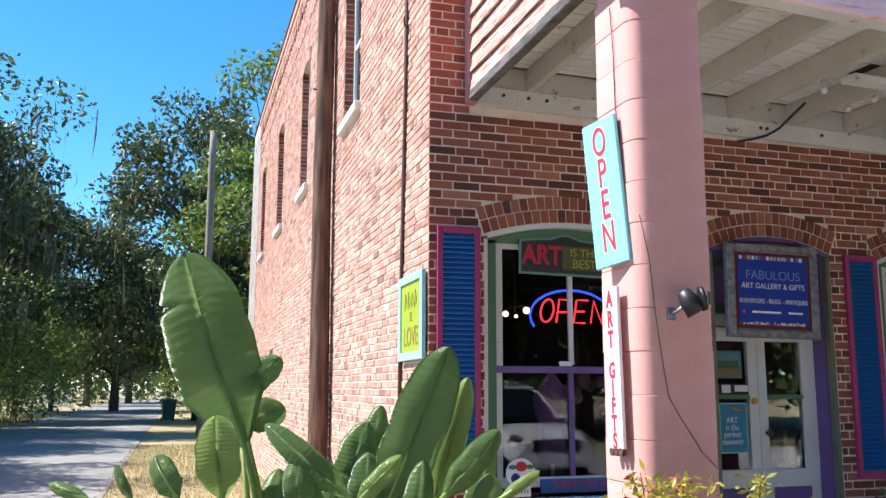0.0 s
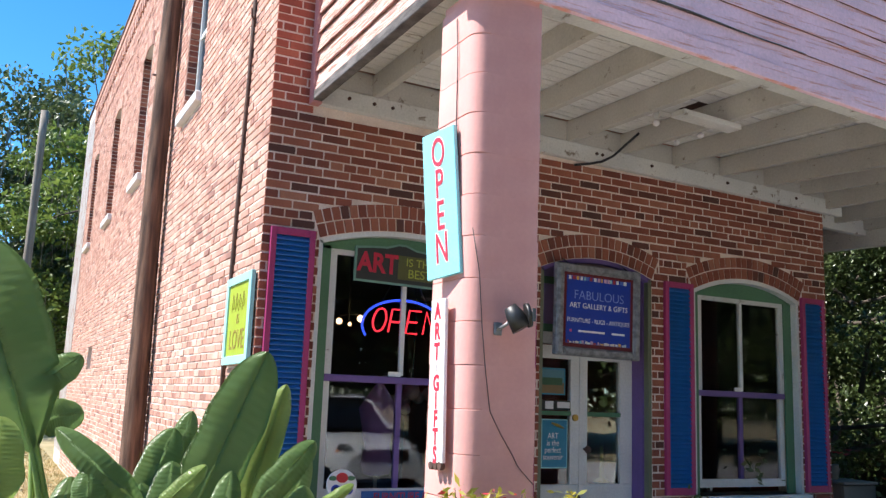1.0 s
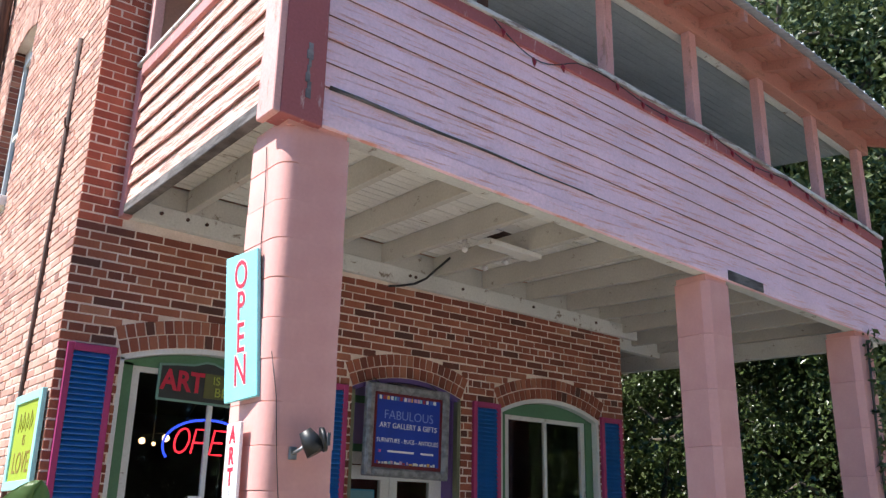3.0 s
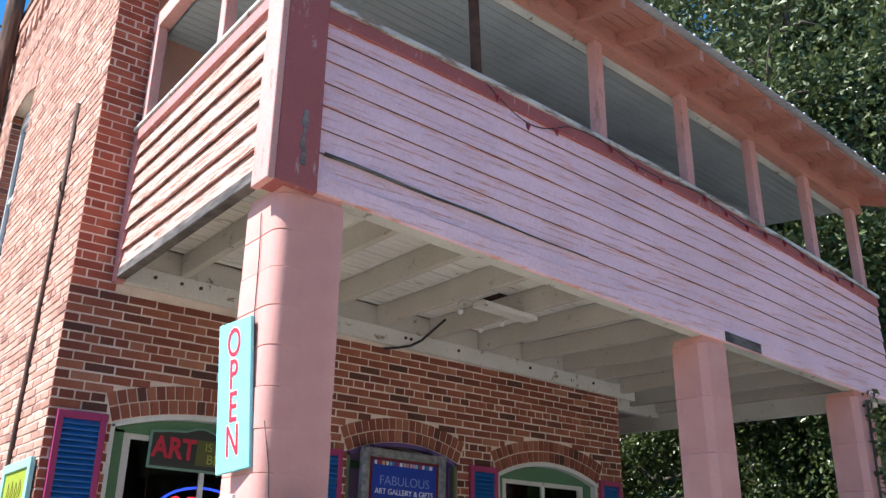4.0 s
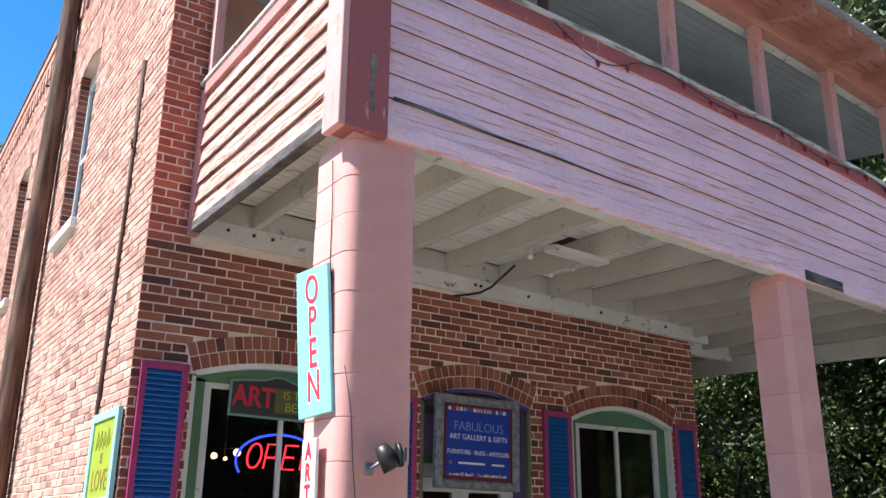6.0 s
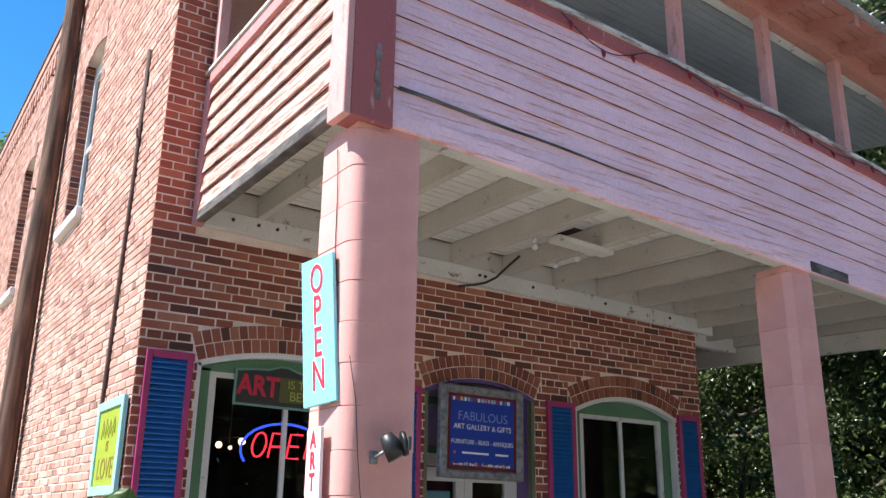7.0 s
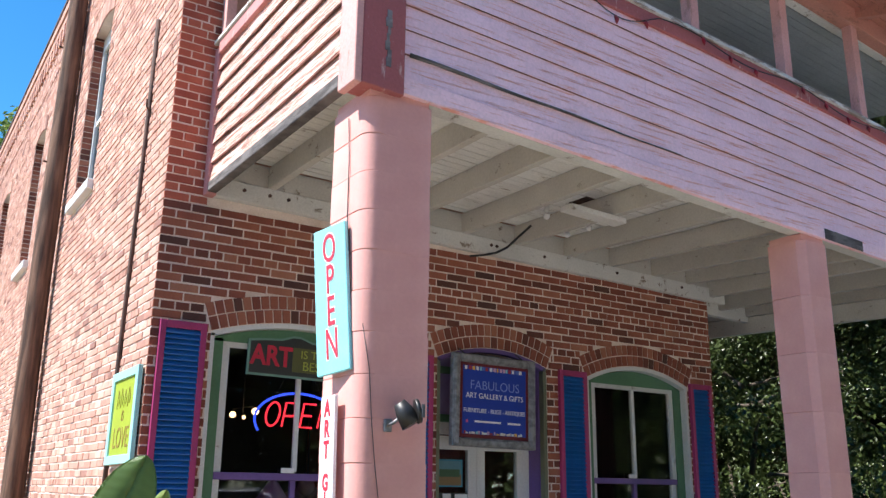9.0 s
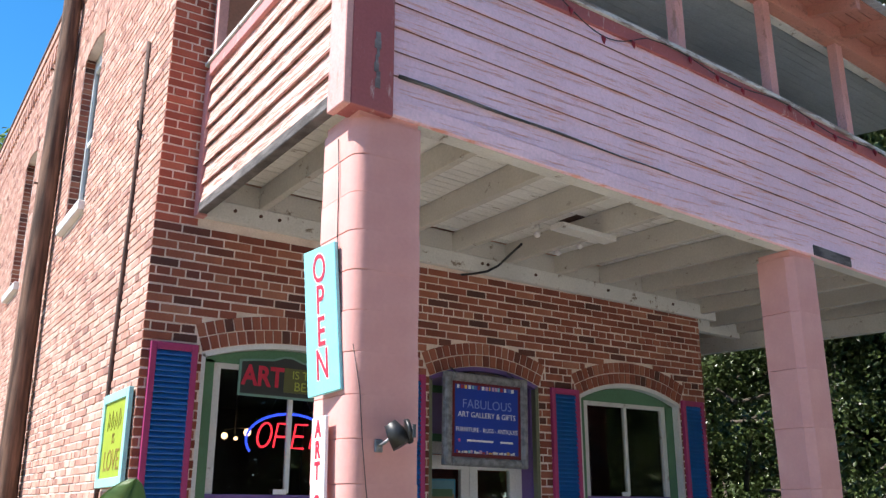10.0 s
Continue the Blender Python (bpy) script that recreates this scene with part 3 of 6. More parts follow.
for x0, x1, g0, g1 in ((2.332, 2.838, 2.40, 2.752), (2.842, 3.398, 2.922, 3.268)):
    leaf = part("door_leaf", boxm(x0, 0.20, FLOOR + 0.01, x1, 0.245, 1.06, 0.004), SASH_WHITE, door, "white painted door leaf")
    bm = bmesh.new()
    box(bm, x0, 0.20, 1.062, g0, 0.245, 2.19), box(bm, g1, 0.20, 1.062, x1, 0.245, 2.19), box(bm, g0, 0.20, 2.08, g1, 0.245, 2.19)
    part("stile", bm, SASH_WHITE, leaf)
    part("glazing_bar", boxm(g0, 0.19, 1.615, g1, 0.24, 1.65), GREEN_PAINT, leaf, "green glazing bar")
    for z0, z1 in ((1.062, 1.615), (1.65, 2.08)):
        part("pane", boxm(g0, 0.22, z0, g1, 0.224, z1), GLASS, leaf).visible_shadow = False
    part("panel", boxm(x0 + 0.1, 0.194, FLOOR + 0.12, x1 - 0.1, 0.1995, 0.92), PURPLE, leaf, "purple bottom panel")
    if x0 > 2.5:
        bm = bmesh.new()
        blob(bm, (2.895, 0.15, 1.345), 0.03)
        tube(bm, [(2.895, 0.2, 1.345), (2.895, 0.16, 1.345)], 0.012)
        part("knob", bm, RUST, leaf, "dark brown knob")
    else:
        bm = bmesh.new()
        tube(bm, [(2.795, 0.2, 1.60), (2.795, 0.185, 1.60)], 0.028, 12)
        part("deadbolt", bm, BRASS, leaf, "brass deadbolt")
        bm = bmesh.new()
        blob(bm, (2.80, 0.16, 0.955), 0.028)
        tube(bm, [(2.80, 0.2, 0.955), (2.80, 0.17, 0.955)], 0.012)
        part("knob", bm, BLACK, leaf)
        part("mail_slot", boxm(2.40, 0.205, 1.655, 2.752, 0.219, 1.735), BLACK, leaf, "black strip with stickers")
        part("sticker", boxm(2.50, 0.200, 1.665, 2.58, 0.2045, 1.728), WHITE, leaf, "white square sticker")
        part("sticker", boxm(2.62, 0.200, 1.675, 2.745, 0.2045, 1.725), WHITE, leaf, "white oblong sticker")
slab("doorstep", boxm(DOOR.x0, 0.002, FLOOR + 0.001, DOOR.x1, 0.3, FLOOR + 0.009), CONCRETE, "worn concrete door step", "trim")

# ---- balcony ----
balcony = tagged(new("balcony"), "weathered pink timber balcony over the shop front on pink pillars", "balcony", kind="structure")
X0, X1 = 0.30, 6.85


def plank(x0, y0, z0, x1, y1, z1):
    return boxm(x0, y0, z0, x1, y1, z1)


def clapboard(a, b, z0, z1, along, out, tilt=0.014, sag=0.0, lip=0.004):
    """A lapped board between a and b; its lower edge stands out. along: 'x' (street face) or 'y' (end face)."""
    bm = bmesh.new()
    n = max(2, int((b - a) / 0.35))
    rows = []
    for k in range(n + 1):
        u = a + (b - a) * k / n
        wob = 0.004 * noise.noise((u * 1.7, z0 * 9, 1.3)) + sag * math.sin(math.pi * k / n)
        tip = 0.004 * noise.noise((u * 2.3, z0 * 5, 7.7))
        prof = ((0.0, z1 + 0.008), (tilt + tip, z0 + wob), (tilt + tip - 0.012, z0 + wob), (-0.012, z1 + 0.008))
        rows.append([bm.verts.new((u, out - d, z) if along == "x" else (out - d, u, z)) for d, z in prof])
    for p, q in zip(rows, rows[1:]):
        for i in range(4):
            bm.faces.new((p[i], p[(i + 1) % 4], q[(i + 1) % 4], q[i]))
    bm.faces.new(rows[0]), bm.faces.new(rows[-1][::-1])
    # the bare red-brown lower edge; its dark tone also paints the lap's shadow line
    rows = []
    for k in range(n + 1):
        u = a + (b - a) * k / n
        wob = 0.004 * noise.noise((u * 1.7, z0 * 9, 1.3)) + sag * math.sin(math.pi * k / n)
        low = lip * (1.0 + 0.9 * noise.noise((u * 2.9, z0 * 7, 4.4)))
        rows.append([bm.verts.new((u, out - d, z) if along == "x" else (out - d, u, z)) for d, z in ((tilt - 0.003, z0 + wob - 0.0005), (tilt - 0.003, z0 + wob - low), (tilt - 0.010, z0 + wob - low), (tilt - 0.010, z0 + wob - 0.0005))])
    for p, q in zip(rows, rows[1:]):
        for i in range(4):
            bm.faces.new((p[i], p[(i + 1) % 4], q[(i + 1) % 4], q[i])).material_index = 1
    return bm


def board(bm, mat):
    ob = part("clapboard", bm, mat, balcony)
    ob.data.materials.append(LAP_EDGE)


# street face: ten lapped boards, some in two lengths
ZB = [3.79 + 0.1445 * k for k in range(8)]
CUTS = [4.6, 3.55, 5.3, 2.4, 5.9, 3.75, None]
for k in range(7):
    edges = [0.55, CUTS[k], X1] if CUTS[k] else [0.55, X1]
    for a, b in zip(edges, edges[1:]):
        board(clapboard(a + 0.001, b - 0.001, ZB[k], ZB[k + 1], "x", FRONT, sag=-0.006 if k % 3 == 0 else 0), LAVENDER)
bm = bmesh.new()
tube(bm, [(0.60 + 0.19 * k, FRONT - 0.016, ZB[1] - 0.004 + 0.004 * math.sin(k * 1.3)) for k in range(12)], [0.011 * (1 - k / 13) + 0.001 for k in range(12)], 6)
part("open_lap", bm, DARK_WOOD, balcony, "grey bare wood along a gaping board")
part("skirt_board", boxm(0.551, FRONT - 0.025, LOW, X1, FRONT + 0.01, 3.80, 0.003), LAVENDER, balcony, "lavender-pink skirt board")
part("patch_board", boxm(4.19, FRONT - 0.032, 3.702, 4.66, FRONT - 0.0255, 3.778), DARK_WOOD, balcony, "dark weathered patch board")
part("front_beam", boxm(0.56, FRONT + 0.012, LOW + 0.001, X1, FRONT + 0.11, 3.92), WHITE_WOOD, balcony, "white painted front beam")
part("front_backing", boxm(0.56, FRONT + 0.02, 3.921, X1, FRONT + 0.07, HIGH - 0.06), PEACH, balcony)
bm = bmesh.new()
box(bm, 0.552, FRONT - 0.03, 4.755, X1, FRONT + 0.015, 4.845, 0.004)
part("top_rail_board", bm, RED_TRIM, balcony, "dark red rail board")
part("rail_cap", boxm(0.552, FRONT - 0.05, 4.846, X1, FRONT + 0.09, HIGH, 0.004), peel("worn_white_cap", (0.68, 0.66, 0.64), (0.30, 0.24, 0.21), (0.6, 3, 3), 0.5), balcony, "worn white rail cap")

# end face
ZE = [3.785 + 0.147 * k for k in range(8)]
for k in range(7):
    board(clapboard(-2.16, -0.085, ZE[k], min(ZE[k + 1], 4.80), "y", X0, tilt=0.024, sag=-0.012 if k < 3 else 0.0, lip=0.010), PEELING)
part("end_sill", boxm(X0 - 0.03, -2.16, LOW + 0.015, X0 + 0.04, -0.085, 3.79, 0.006), DARK_WOOD, balcony, "bare grey weathered sill board")
part("end_trim", boxm(X0 - 0.035, -0.085, LOW, X0 + 0.04, -0.004, HIGH - 0.02, 0.004), END_TRIM, balcony, "pink trim at the brick wall")
part("end_rail", boxm(X0 - 0.035, -2.16, 4.80, X0 + 0.04, -0.086, 4.90, 0.004), END_TRIM, balcony)
part("rail_cap", boxm(X0 - 0.05, -2.16, 4.901, X0 + 0.06, -0.004, 4.93, 0.004), WHITE_WOOD, balcony)
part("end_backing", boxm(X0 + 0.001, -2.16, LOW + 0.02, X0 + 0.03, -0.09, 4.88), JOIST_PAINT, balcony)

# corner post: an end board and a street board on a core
# street faces darker, end board lighter: sun and shade put into the paint
post = part("corner_post", boxm(X0 + 0.0, FRONT - 0.01, LOW - 0.02, 0.535, -2.165, 6.0, 0.004), RED_TRIM, balcony, "red corner post with a rotten split, coloured darker on its shaded street side")
part("post_board", boxm(X0 - 0.045, FRONT - 0.05, LOW - 0.035, X0 - 0.001, -2.165, 6.0, 0.005), PINK_TRIM, post, "post board in a lighter pink for its sunlit side")
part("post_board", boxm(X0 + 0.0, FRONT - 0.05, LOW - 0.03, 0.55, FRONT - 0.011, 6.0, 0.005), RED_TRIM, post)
bm = bmesh.new()
for k in range(7):
    z = 3.80 + 0.045 * k
    box(bm, 0.435 + 0.008 * math.sin(k * 2.1), FRONT - 0.056, z, 0.458 + 0.008 * math.sin(k * 1.3 + 1), FRONT - 0.0505, z + 0.05)
part("split", bm, GREY_WOOD, post, "grey rotten split")

# underside: ledger, joists, boarding
part("ledger", boxm(X0 + 0.01, -0.065, 3.705, 5.86, -0.004, 3.85, 0.006), WHITE_WOOD, balcony, "white ledger beam along the brick wall")
bm = bmesh.new()
for x in (0.55, 0.75, 0.9, 1.9, 2.8, 2.86, 3.4, 4.3, 5.2, 5.7):
    tube(bm, [(x, -0.064, 3.79), (x, -0.078, 3.79)], 0.014, 6)
part("bolt", bm, RUST, balcony, "rusty bolts in the ledger")
JX = [0.74, 1.36, 1.92, 2.50, 3.07, 3.65, 4.22, 4.79, 5.29, 5.62, 6.2, 6.66]
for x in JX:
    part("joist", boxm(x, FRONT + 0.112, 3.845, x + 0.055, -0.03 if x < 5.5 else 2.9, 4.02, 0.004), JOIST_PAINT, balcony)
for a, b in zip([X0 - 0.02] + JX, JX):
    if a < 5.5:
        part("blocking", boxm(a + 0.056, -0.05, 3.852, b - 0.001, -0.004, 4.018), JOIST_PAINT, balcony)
rnd = random.Random(5)
y = FRONT + 0.115
while y < 2.9:
    w = 0.085
    x = X0 + 0.04 if y < -0.1 else WIDE + 0.002
    cuts = [x] + sorted(rnd.uniform(x + 0.3, X1 - 0.3) for _ in range(2)) + [X1]
    if -1.10 < y < -0.86:   # the rows with the hole
        cuts = [x, 2.2, 4.4, X1]
    for a, b in zip(cuts, cuts[1:]):
        if -1.10 < y < -0.86 and a < 3.0 and b > 3.42:
            part("ceiling_board", boxm(a, y, 4.021, 2.98, y + w - 0.004, 4.04), CEILING_PAINT, balcony)
            part("ceiling_board", boxm(3.42, y, 4.021, b, y + w - 0.004, 4.04), CEILING_PAINT, balcony)
        else:
            part("ceiling_board", boxm(a + 0.001, y, 4.021 + rnd.uniform(0, 0.004), b - 0.001, y + w - rnd.choice((0.004, 0.006, 0.008, 0.013)), 4.04), CEILING_PAINT, balcony)
    y += w
part("hole_lining", boxm(2.9, -1.2, 4.06, 3.5, -0.75, 4.2), RUST, balcony, "dark hole in the boarding")
part("balcony_floor", boxm(X0 + 0.05, FRONT + 0.1, 4.21, X1, -0.0, 4.25), GREY_PAINT, balcony)
part("balcony_floor", boxm(WIDE + 0.002, 0.001, 4.21, X1, 2.9, 4.25), GREY_PAINT, balcony)
part("dropped_board", boxm(2.64, -1.30, 3.805, 3.20, -1.16, 3.845, 0.004), WHITE_WOOD, balcony)
# side porch: cross beams and end beams past the brick corner
part("cross_beam", boxm(WIDE + 0.01, 0.30, 3.68, 6.7, 0.38, 3.84, 0.004), WHITE_WOOD, balcony)
part("cross_beam", boxm(WIDE + 0.01, 1.5, 3.68, 6.7, 1.58, 3.84, 0.004), WHITE_WOOD, balcony)
part("end_beam", boxm(6.72, FRONT + 0.12, 3.66, 6.80, 2.9, 3.85, 0.004), WHITE_WOOD, balcony)
part("end_beam", boxm(WIDE + 0.01, 2.82, 3.66, 6.71, 2.90, 3.85, 0.004), WHITE_WOOD, balcony)
part("end_skirt", boxm(X1 - 0.04, FRONT + 0.12, LOW + 0.1, X1, 2.95, HIGH), LAVENDER, balcony)

# upper posts, beam, rafters, roof
for x in (2.945, 4.0, 4.98, 5.86, 6.70):
    part("upper_post", boxm(x - 0.045, FRONT + 0.0, HIGH + 0.001, x + 0.045, FRONT + 0.085, 5.755, 0.005), PINK_TRIM, balcony)
bm = bmesh.new()
tube(bm, [(1.74, FRONT + 0.04, HIGH), (1.70, FRONT + 0.04, 5.755)], 0.038, 10)
part("iron_post", bm, RUST, balcony, "dark iron pipe post")
for y in (-0.10, -1.42):
    part("upper_post", boxm(X0 - 0.02, y - 0.04, 4.93, X0 + 0.06, y + 0.04, 5.80, 0.005), PINK_TRIM, balcony)
part("top_beam", boxm(X0 - 0.02, FRONT - 0.02, 5.755, X1, FRONT + 0.10, 5.925, 0.005), PEACH_BEAM, balcony, "peach-pink roof beam")
part("beam_soffit", boxm(X0, FRONT + 0.101, 5.745, X1, FRONT + 0.17, 5.79), WHITE_WOOD, balcony)
part("end_top_beam", boxm(X0 - 0.02, FRONT + 0.11, 5.80, X0 + 0.07, -0.004, 5.95, 0.005), PINK_TRIM, balcony)
part("upper_ceiling_backing", boxm(X0 + 0.08, FRONT + 0.23, 5.83, X1, 0.015, 5.86), GREY_PAINT, balcony)
y = FRONT + 0.24
while y < -0.02:
    part("upper_ceiling_board", boxm(X0 + 0.09, y, 5.812, X1 - 0.02, y + 0.074, 5.829), GREY_PAINT, balcony)
    y += 0.08
SLOPE = 0.30


def roof_z(y):
    return 5.93 + (y - FRONT) * SLOPE


k = 0
x = 0.4
while x < X1 + 0.1:
    bm = bmesh.new()
    vs = [bm.verts.new((xx, yy, roof_z(yy) - d)) for xx in (x, x + 0.05) for yy in (-2.74, 0.0) for d in (0.11, 0.0)]
    for q in ((0, 1, 3, 2), (4, 6, 7, 5), (0, 4, 5, 1), (2, 3, 7, 6), (0, 2, 6, 4), (1, 5, 7, 3)):
        bm.faces.new([vs[i] for i in q])
    part("rafter", bm, PEACH_BEAM, balcony)
    x += 0.46
for k in range(4):
    y0, y1 = -2.72 + 0.11 * k, -2.72 + 0.11 * k + 0.10
    bm = bmesh.new()
    vs = [bm.verts.new((xx, yy, roof_z(yy) + d)) for xx in (X0 - 0.2, X1 + 0.2) for yy in (y0, y1) for d in (0.002, 0.018)]
    for q in ((0, 1, 3, 2), (4, 6, 7, 5), (0, 4, 5, 1), (2, 3, 7, 6), (0, 2, 6, 4), (1, 5, 7, 3)):
        bm.faces.new([vs[i] for i in q])
    part("eave_board", bm, PEACH_BEAM, balcony)
bm = bmesh.new()
n = int((X1 + 0.5 - X0) / 0.025)
rows = []
for k in range(n + 1):
    xx = X0 - 0.25 + 0.025 * k
    wave = 0.009 * math.sin(k * math.tau / 3.2)
    rows.append([bm.verts.new((xx, yy, roof_z(yy) + d + wave)) for yy, d in ((-2.80, 0.03), (0.0, 0.03), (0.0, 0.036), (-2.80, 0.036))])
for p, q in zip(rows, rows[1:]):
    for i in range(4):
        bm.faces.new((p[i], p[(i + 1) % 4], q[(i + 1) % 4], q[i]))
part("tin_roof", bm, TIN, balcony, "corrugated tin roof")
bm = bmesh.new()
x = X0 - 0.2
while x < X1 + 0.2:
    blob(bm, (x, -2.79, roof_z(-2.79) + 0.045), 0.012, u=6, v=4)
    x += 0.17
part("roof_nails", bm, SASH_WHITE, balcony, "pale nail heads along the roof edge")


def lens_drop(x, y, z):
    """Lowers the far end, street side and upper works most, matching the lens's bow."""
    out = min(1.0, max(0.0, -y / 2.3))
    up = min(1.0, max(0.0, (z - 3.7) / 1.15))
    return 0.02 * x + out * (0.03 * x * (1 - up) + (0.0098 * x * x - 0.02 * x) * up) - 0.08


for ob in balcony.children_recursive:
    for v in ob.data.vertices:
        v.co.z -= lens_drop(*v.co)


# ---- pillars of rounded blocks ----
def pillar_block(w, r, h, rounded):
    """One course: a square block with a rounded or chamfered street corner and eased arrises."""
    bm = bmesh.new()
    pts = [(w, 0.0), (w, w), (0.0, w)]
    steps = 20 if rounded else 1
    pts += [(r - r * math.cos(a), r - r * math.sin(a)) for a in [math.pi / 2 * k / steps for k in range(steps + 1)]]
    loops = []
    for z, d in ((0.0, 0.003), (0.003, 0.0), (h - 0.003, 0.0), (h, 0.003)):
        loops.append([bm.verts.new((x + (2 * d if x < w / 2 else 0), y + (d if y < w / 2 and x < r * 0.99 else 0), z)) for x, y in pts])
    n = len(pts)
    for a, b in zip(loops, loops[1:]):
        for k in range(n):
            bm.faces.new((a[k], a[(k + 1) % n], b[(k + 1) % n], b[k]))
    bm.faces.new(loops[0][::-1]), bm.faces.new(loops[-1])
    bmesh.ops.recalc_face_normals(bm, faces=bm.faces)
    me = bpy.data.meshes.new("block")
    bm.to_mesh(me)
    bm.free()
    me.materials.append(PINK_BLOCK)
    return me


def pillar(x, y, w, r, rounded, label, pitch):
    p = tagged(new("pillar"), label, "pillar", "pillars under the balcony", "thing")
    p.location = (x, y, 0)
    me = pillar_block(w, r, pitch, rounded)
    head = LOW - lens_drop(x + w / 2, FRONT, LOW)
    z, k = head - 0.04, 0
    while z > FLOOR + 0.01:
        h = min(pitch, z - FLOOR)
        z -= pitch
        b = new("block", me)
        b.parent, b.location, b.scale = p, (0.002 * math.sin(k * 2.2), 0.002 * math.sin(k * 1.7), max(z, FLOOR)), (1, 1, h / pitch)
        k += 1
    part("cap", boxm(0.01, 0.01, head - 0.039, w - 0.01, w - 0.01, head + 0.006), PINK_BLOCK, p)
    return p


pillar(0.37, FRONT, 0.38, 0.085, True, "salmon-pink painted block pillar with a rounded corner", 0.2045)
pillar(3.93, FRONT, 0.285, 0.05, False, "salmon-pink painted block pillar with chamfered corner", 0.41)
pillar(6.14, FRONT, 0.285, 0.05, False, "pink painted block pillar overgrown by a vine", 0.41)

# ---- shutters ----
def shutter(x0, x1, z0, z1):
    s = thing("shutter", "blue louvred wooden shutter in a magenta frame on brick", "shutter", "shutters of the shop front", m=pose(x0, -0.004, z0))
    w, h, t = x1 - x0, z1 - z0, 0.042
    bm = bmesh.new()
    box(bm, 0, -0.036, 0, t, 0, h, 0.003), box(bm, w - t, -0.036, 0, w, 0, h, 0.003)
    box(bm, t, -0.036, 0, w - t, 0, 0.06, 0.003), box(bm, t, -0.036, h - 0.05, w - t, 0, h, 0.003)
    part("frame", bm, MAGENTA, s, "magenta painted frame")
    n = int((h - 0.11) / 0.036)
    bm = bmesh.new()
    vs = [bm.verts.new((x, y, z)) for x in (t, w - t) for y, z in ((-0.030, 0.0), (-0.034, 0.006), (-0.008, 0.040), (-0.004, 0.034))]
    for q in ((0, 1, 2, 3), (7, 6, 5, 4), (0, 4, 5, 1), (1, 5, 6, 2), (2, 6, 7, 3), (3, 7, 4, 0)):
        bm.faces.new([vs[i] for i in q])
    first = part("slat", bm, BLUE, s)
    first.location = (0, 0, 0.06)
    for k in range(1, n):
        o = new("slat", first.data)
        o.parent, o.location = s, (0, 0, 0.06 + (h - 0.11) * k / n)
    part("back_board", boxm(t, -0.004, 0.06, w - t, -0.001, h - 0.05), BLUE, s)
    return s


for a, b in ((0.048, 0.372), (1.925, 2.245), (3.575, 3.90), (5.27, 5.58)):
    shutter(a, b, 0.985, 2.85 if a < 1 else 2.80)

# ---- hanging sign over the door ----
sign = thing("hanging_sign", "royal blue gallery sign in an ornate silver frame over the door", "sign", m=pose(2.80, -0.095, 2.46, 0, 0.9, -1.2))
bm = bmesh.new()
SW, SH = 0.418, 0.372
for (x0, z0, x1, z1) in ((-SW, -SH, -SW + 0.07, SH), (SW - 0.07, -SH, SW, SH), (-SW + 0.07, -SH, SW - 0.07, -SH + 0.07), (-SW + 0.07, SH - 0.07, SW - 0.07, SH)):
    box(bm, x0, -0.03, z0, x1, 0.03, z1, 0.008)
    box(bm, x0 + 0.012, -0.042, z0 + 0.012, x1 - 0.012, -0.0305, z1 - 0.012, 0.005)
part("frame", bm, SILVER, sign, "worn silver moulded frame")
part("mat_board", boxm(-SW + 0.07, -0.012, -SH + 0.07, SW - 0.07, 0.02, SH - 0.07), SIGN_RED, sign, "dark red border")
part("panel", boxm(-SW + 0.10, -0.017, -SH + 0.10, SW - 0.10, -0.0125, SH - 0.095), SIGN_BLUE, sign, "royal blue printed panel")
rnd = random.Random(11)
SQUARES = [plain("sign_square", c, 0.5) for c in ((0.75, 0.7, 0.62), (0.75, 0.42, 0.08), (0.25, 0.55, 0.62), (0.35, 0.03, 0.05), (0.7, 0.72, 0.75), (0.08, 0.16, 0.5), (0.55, 0.35, 0.5))]
for row, z in ((0, SH - 0.128), (1, -SH + 0.102)):
    x = -SW + 0.115
    while x < SW - 0.14:
        w = rnd.uniform(0.014, 0.034)
        part("colour_square", boxm(x, -0.0195, z, x + w, -0.0175, z + (0.03 if row == 0 else rnd.uniform(0.012, 0.026))), rnd.choice(SQUARES), sign)
        x += w + rnd.uniform(0.001, 0.016)
words("FABULOUS", 0.105, plain("pale_blue_lettering", (0.25, 0.33, 0.68), 0.5), sign, front(0, -0.0185, 0.120), 0.001, weight=-0.0012, squeeze=0.98)
words("ART GALLERY & GIFTS", 0.062, LETTER_WHITE, sign, front(0, -0.0185, 0.035), 0.001, squeeze=0.94)
words("FURNITURE - RUGS - ANTIQUES", 0.050, LETTER_WHITE, sign, front(0, -0.0185, -0.085), 0.001, squeeze=0.87)
for x0, x1 in ((-0.20, 0.06), (0.13, 0.26)):
    part("small_print", boxm(x0, -0.0195, -0.178, x1, -0.0175, -0.162), LETTER_WHITE, sign, "line of small white print")
part("badge", boxm(-0.285, -0.0195, -0.182, -0.265, -0.0175, -0.160), plain("pink_badge", (0.6, 0.1, 0.25)), sign)
for x in (-0.3, 0.3):
    bm = bmesh.new()
    tube(bm, [(x, 0, SH), (x, 0.11, SH + 0.07)], 0.005, 5)
    part("hanger", bm, BLACK, sign)

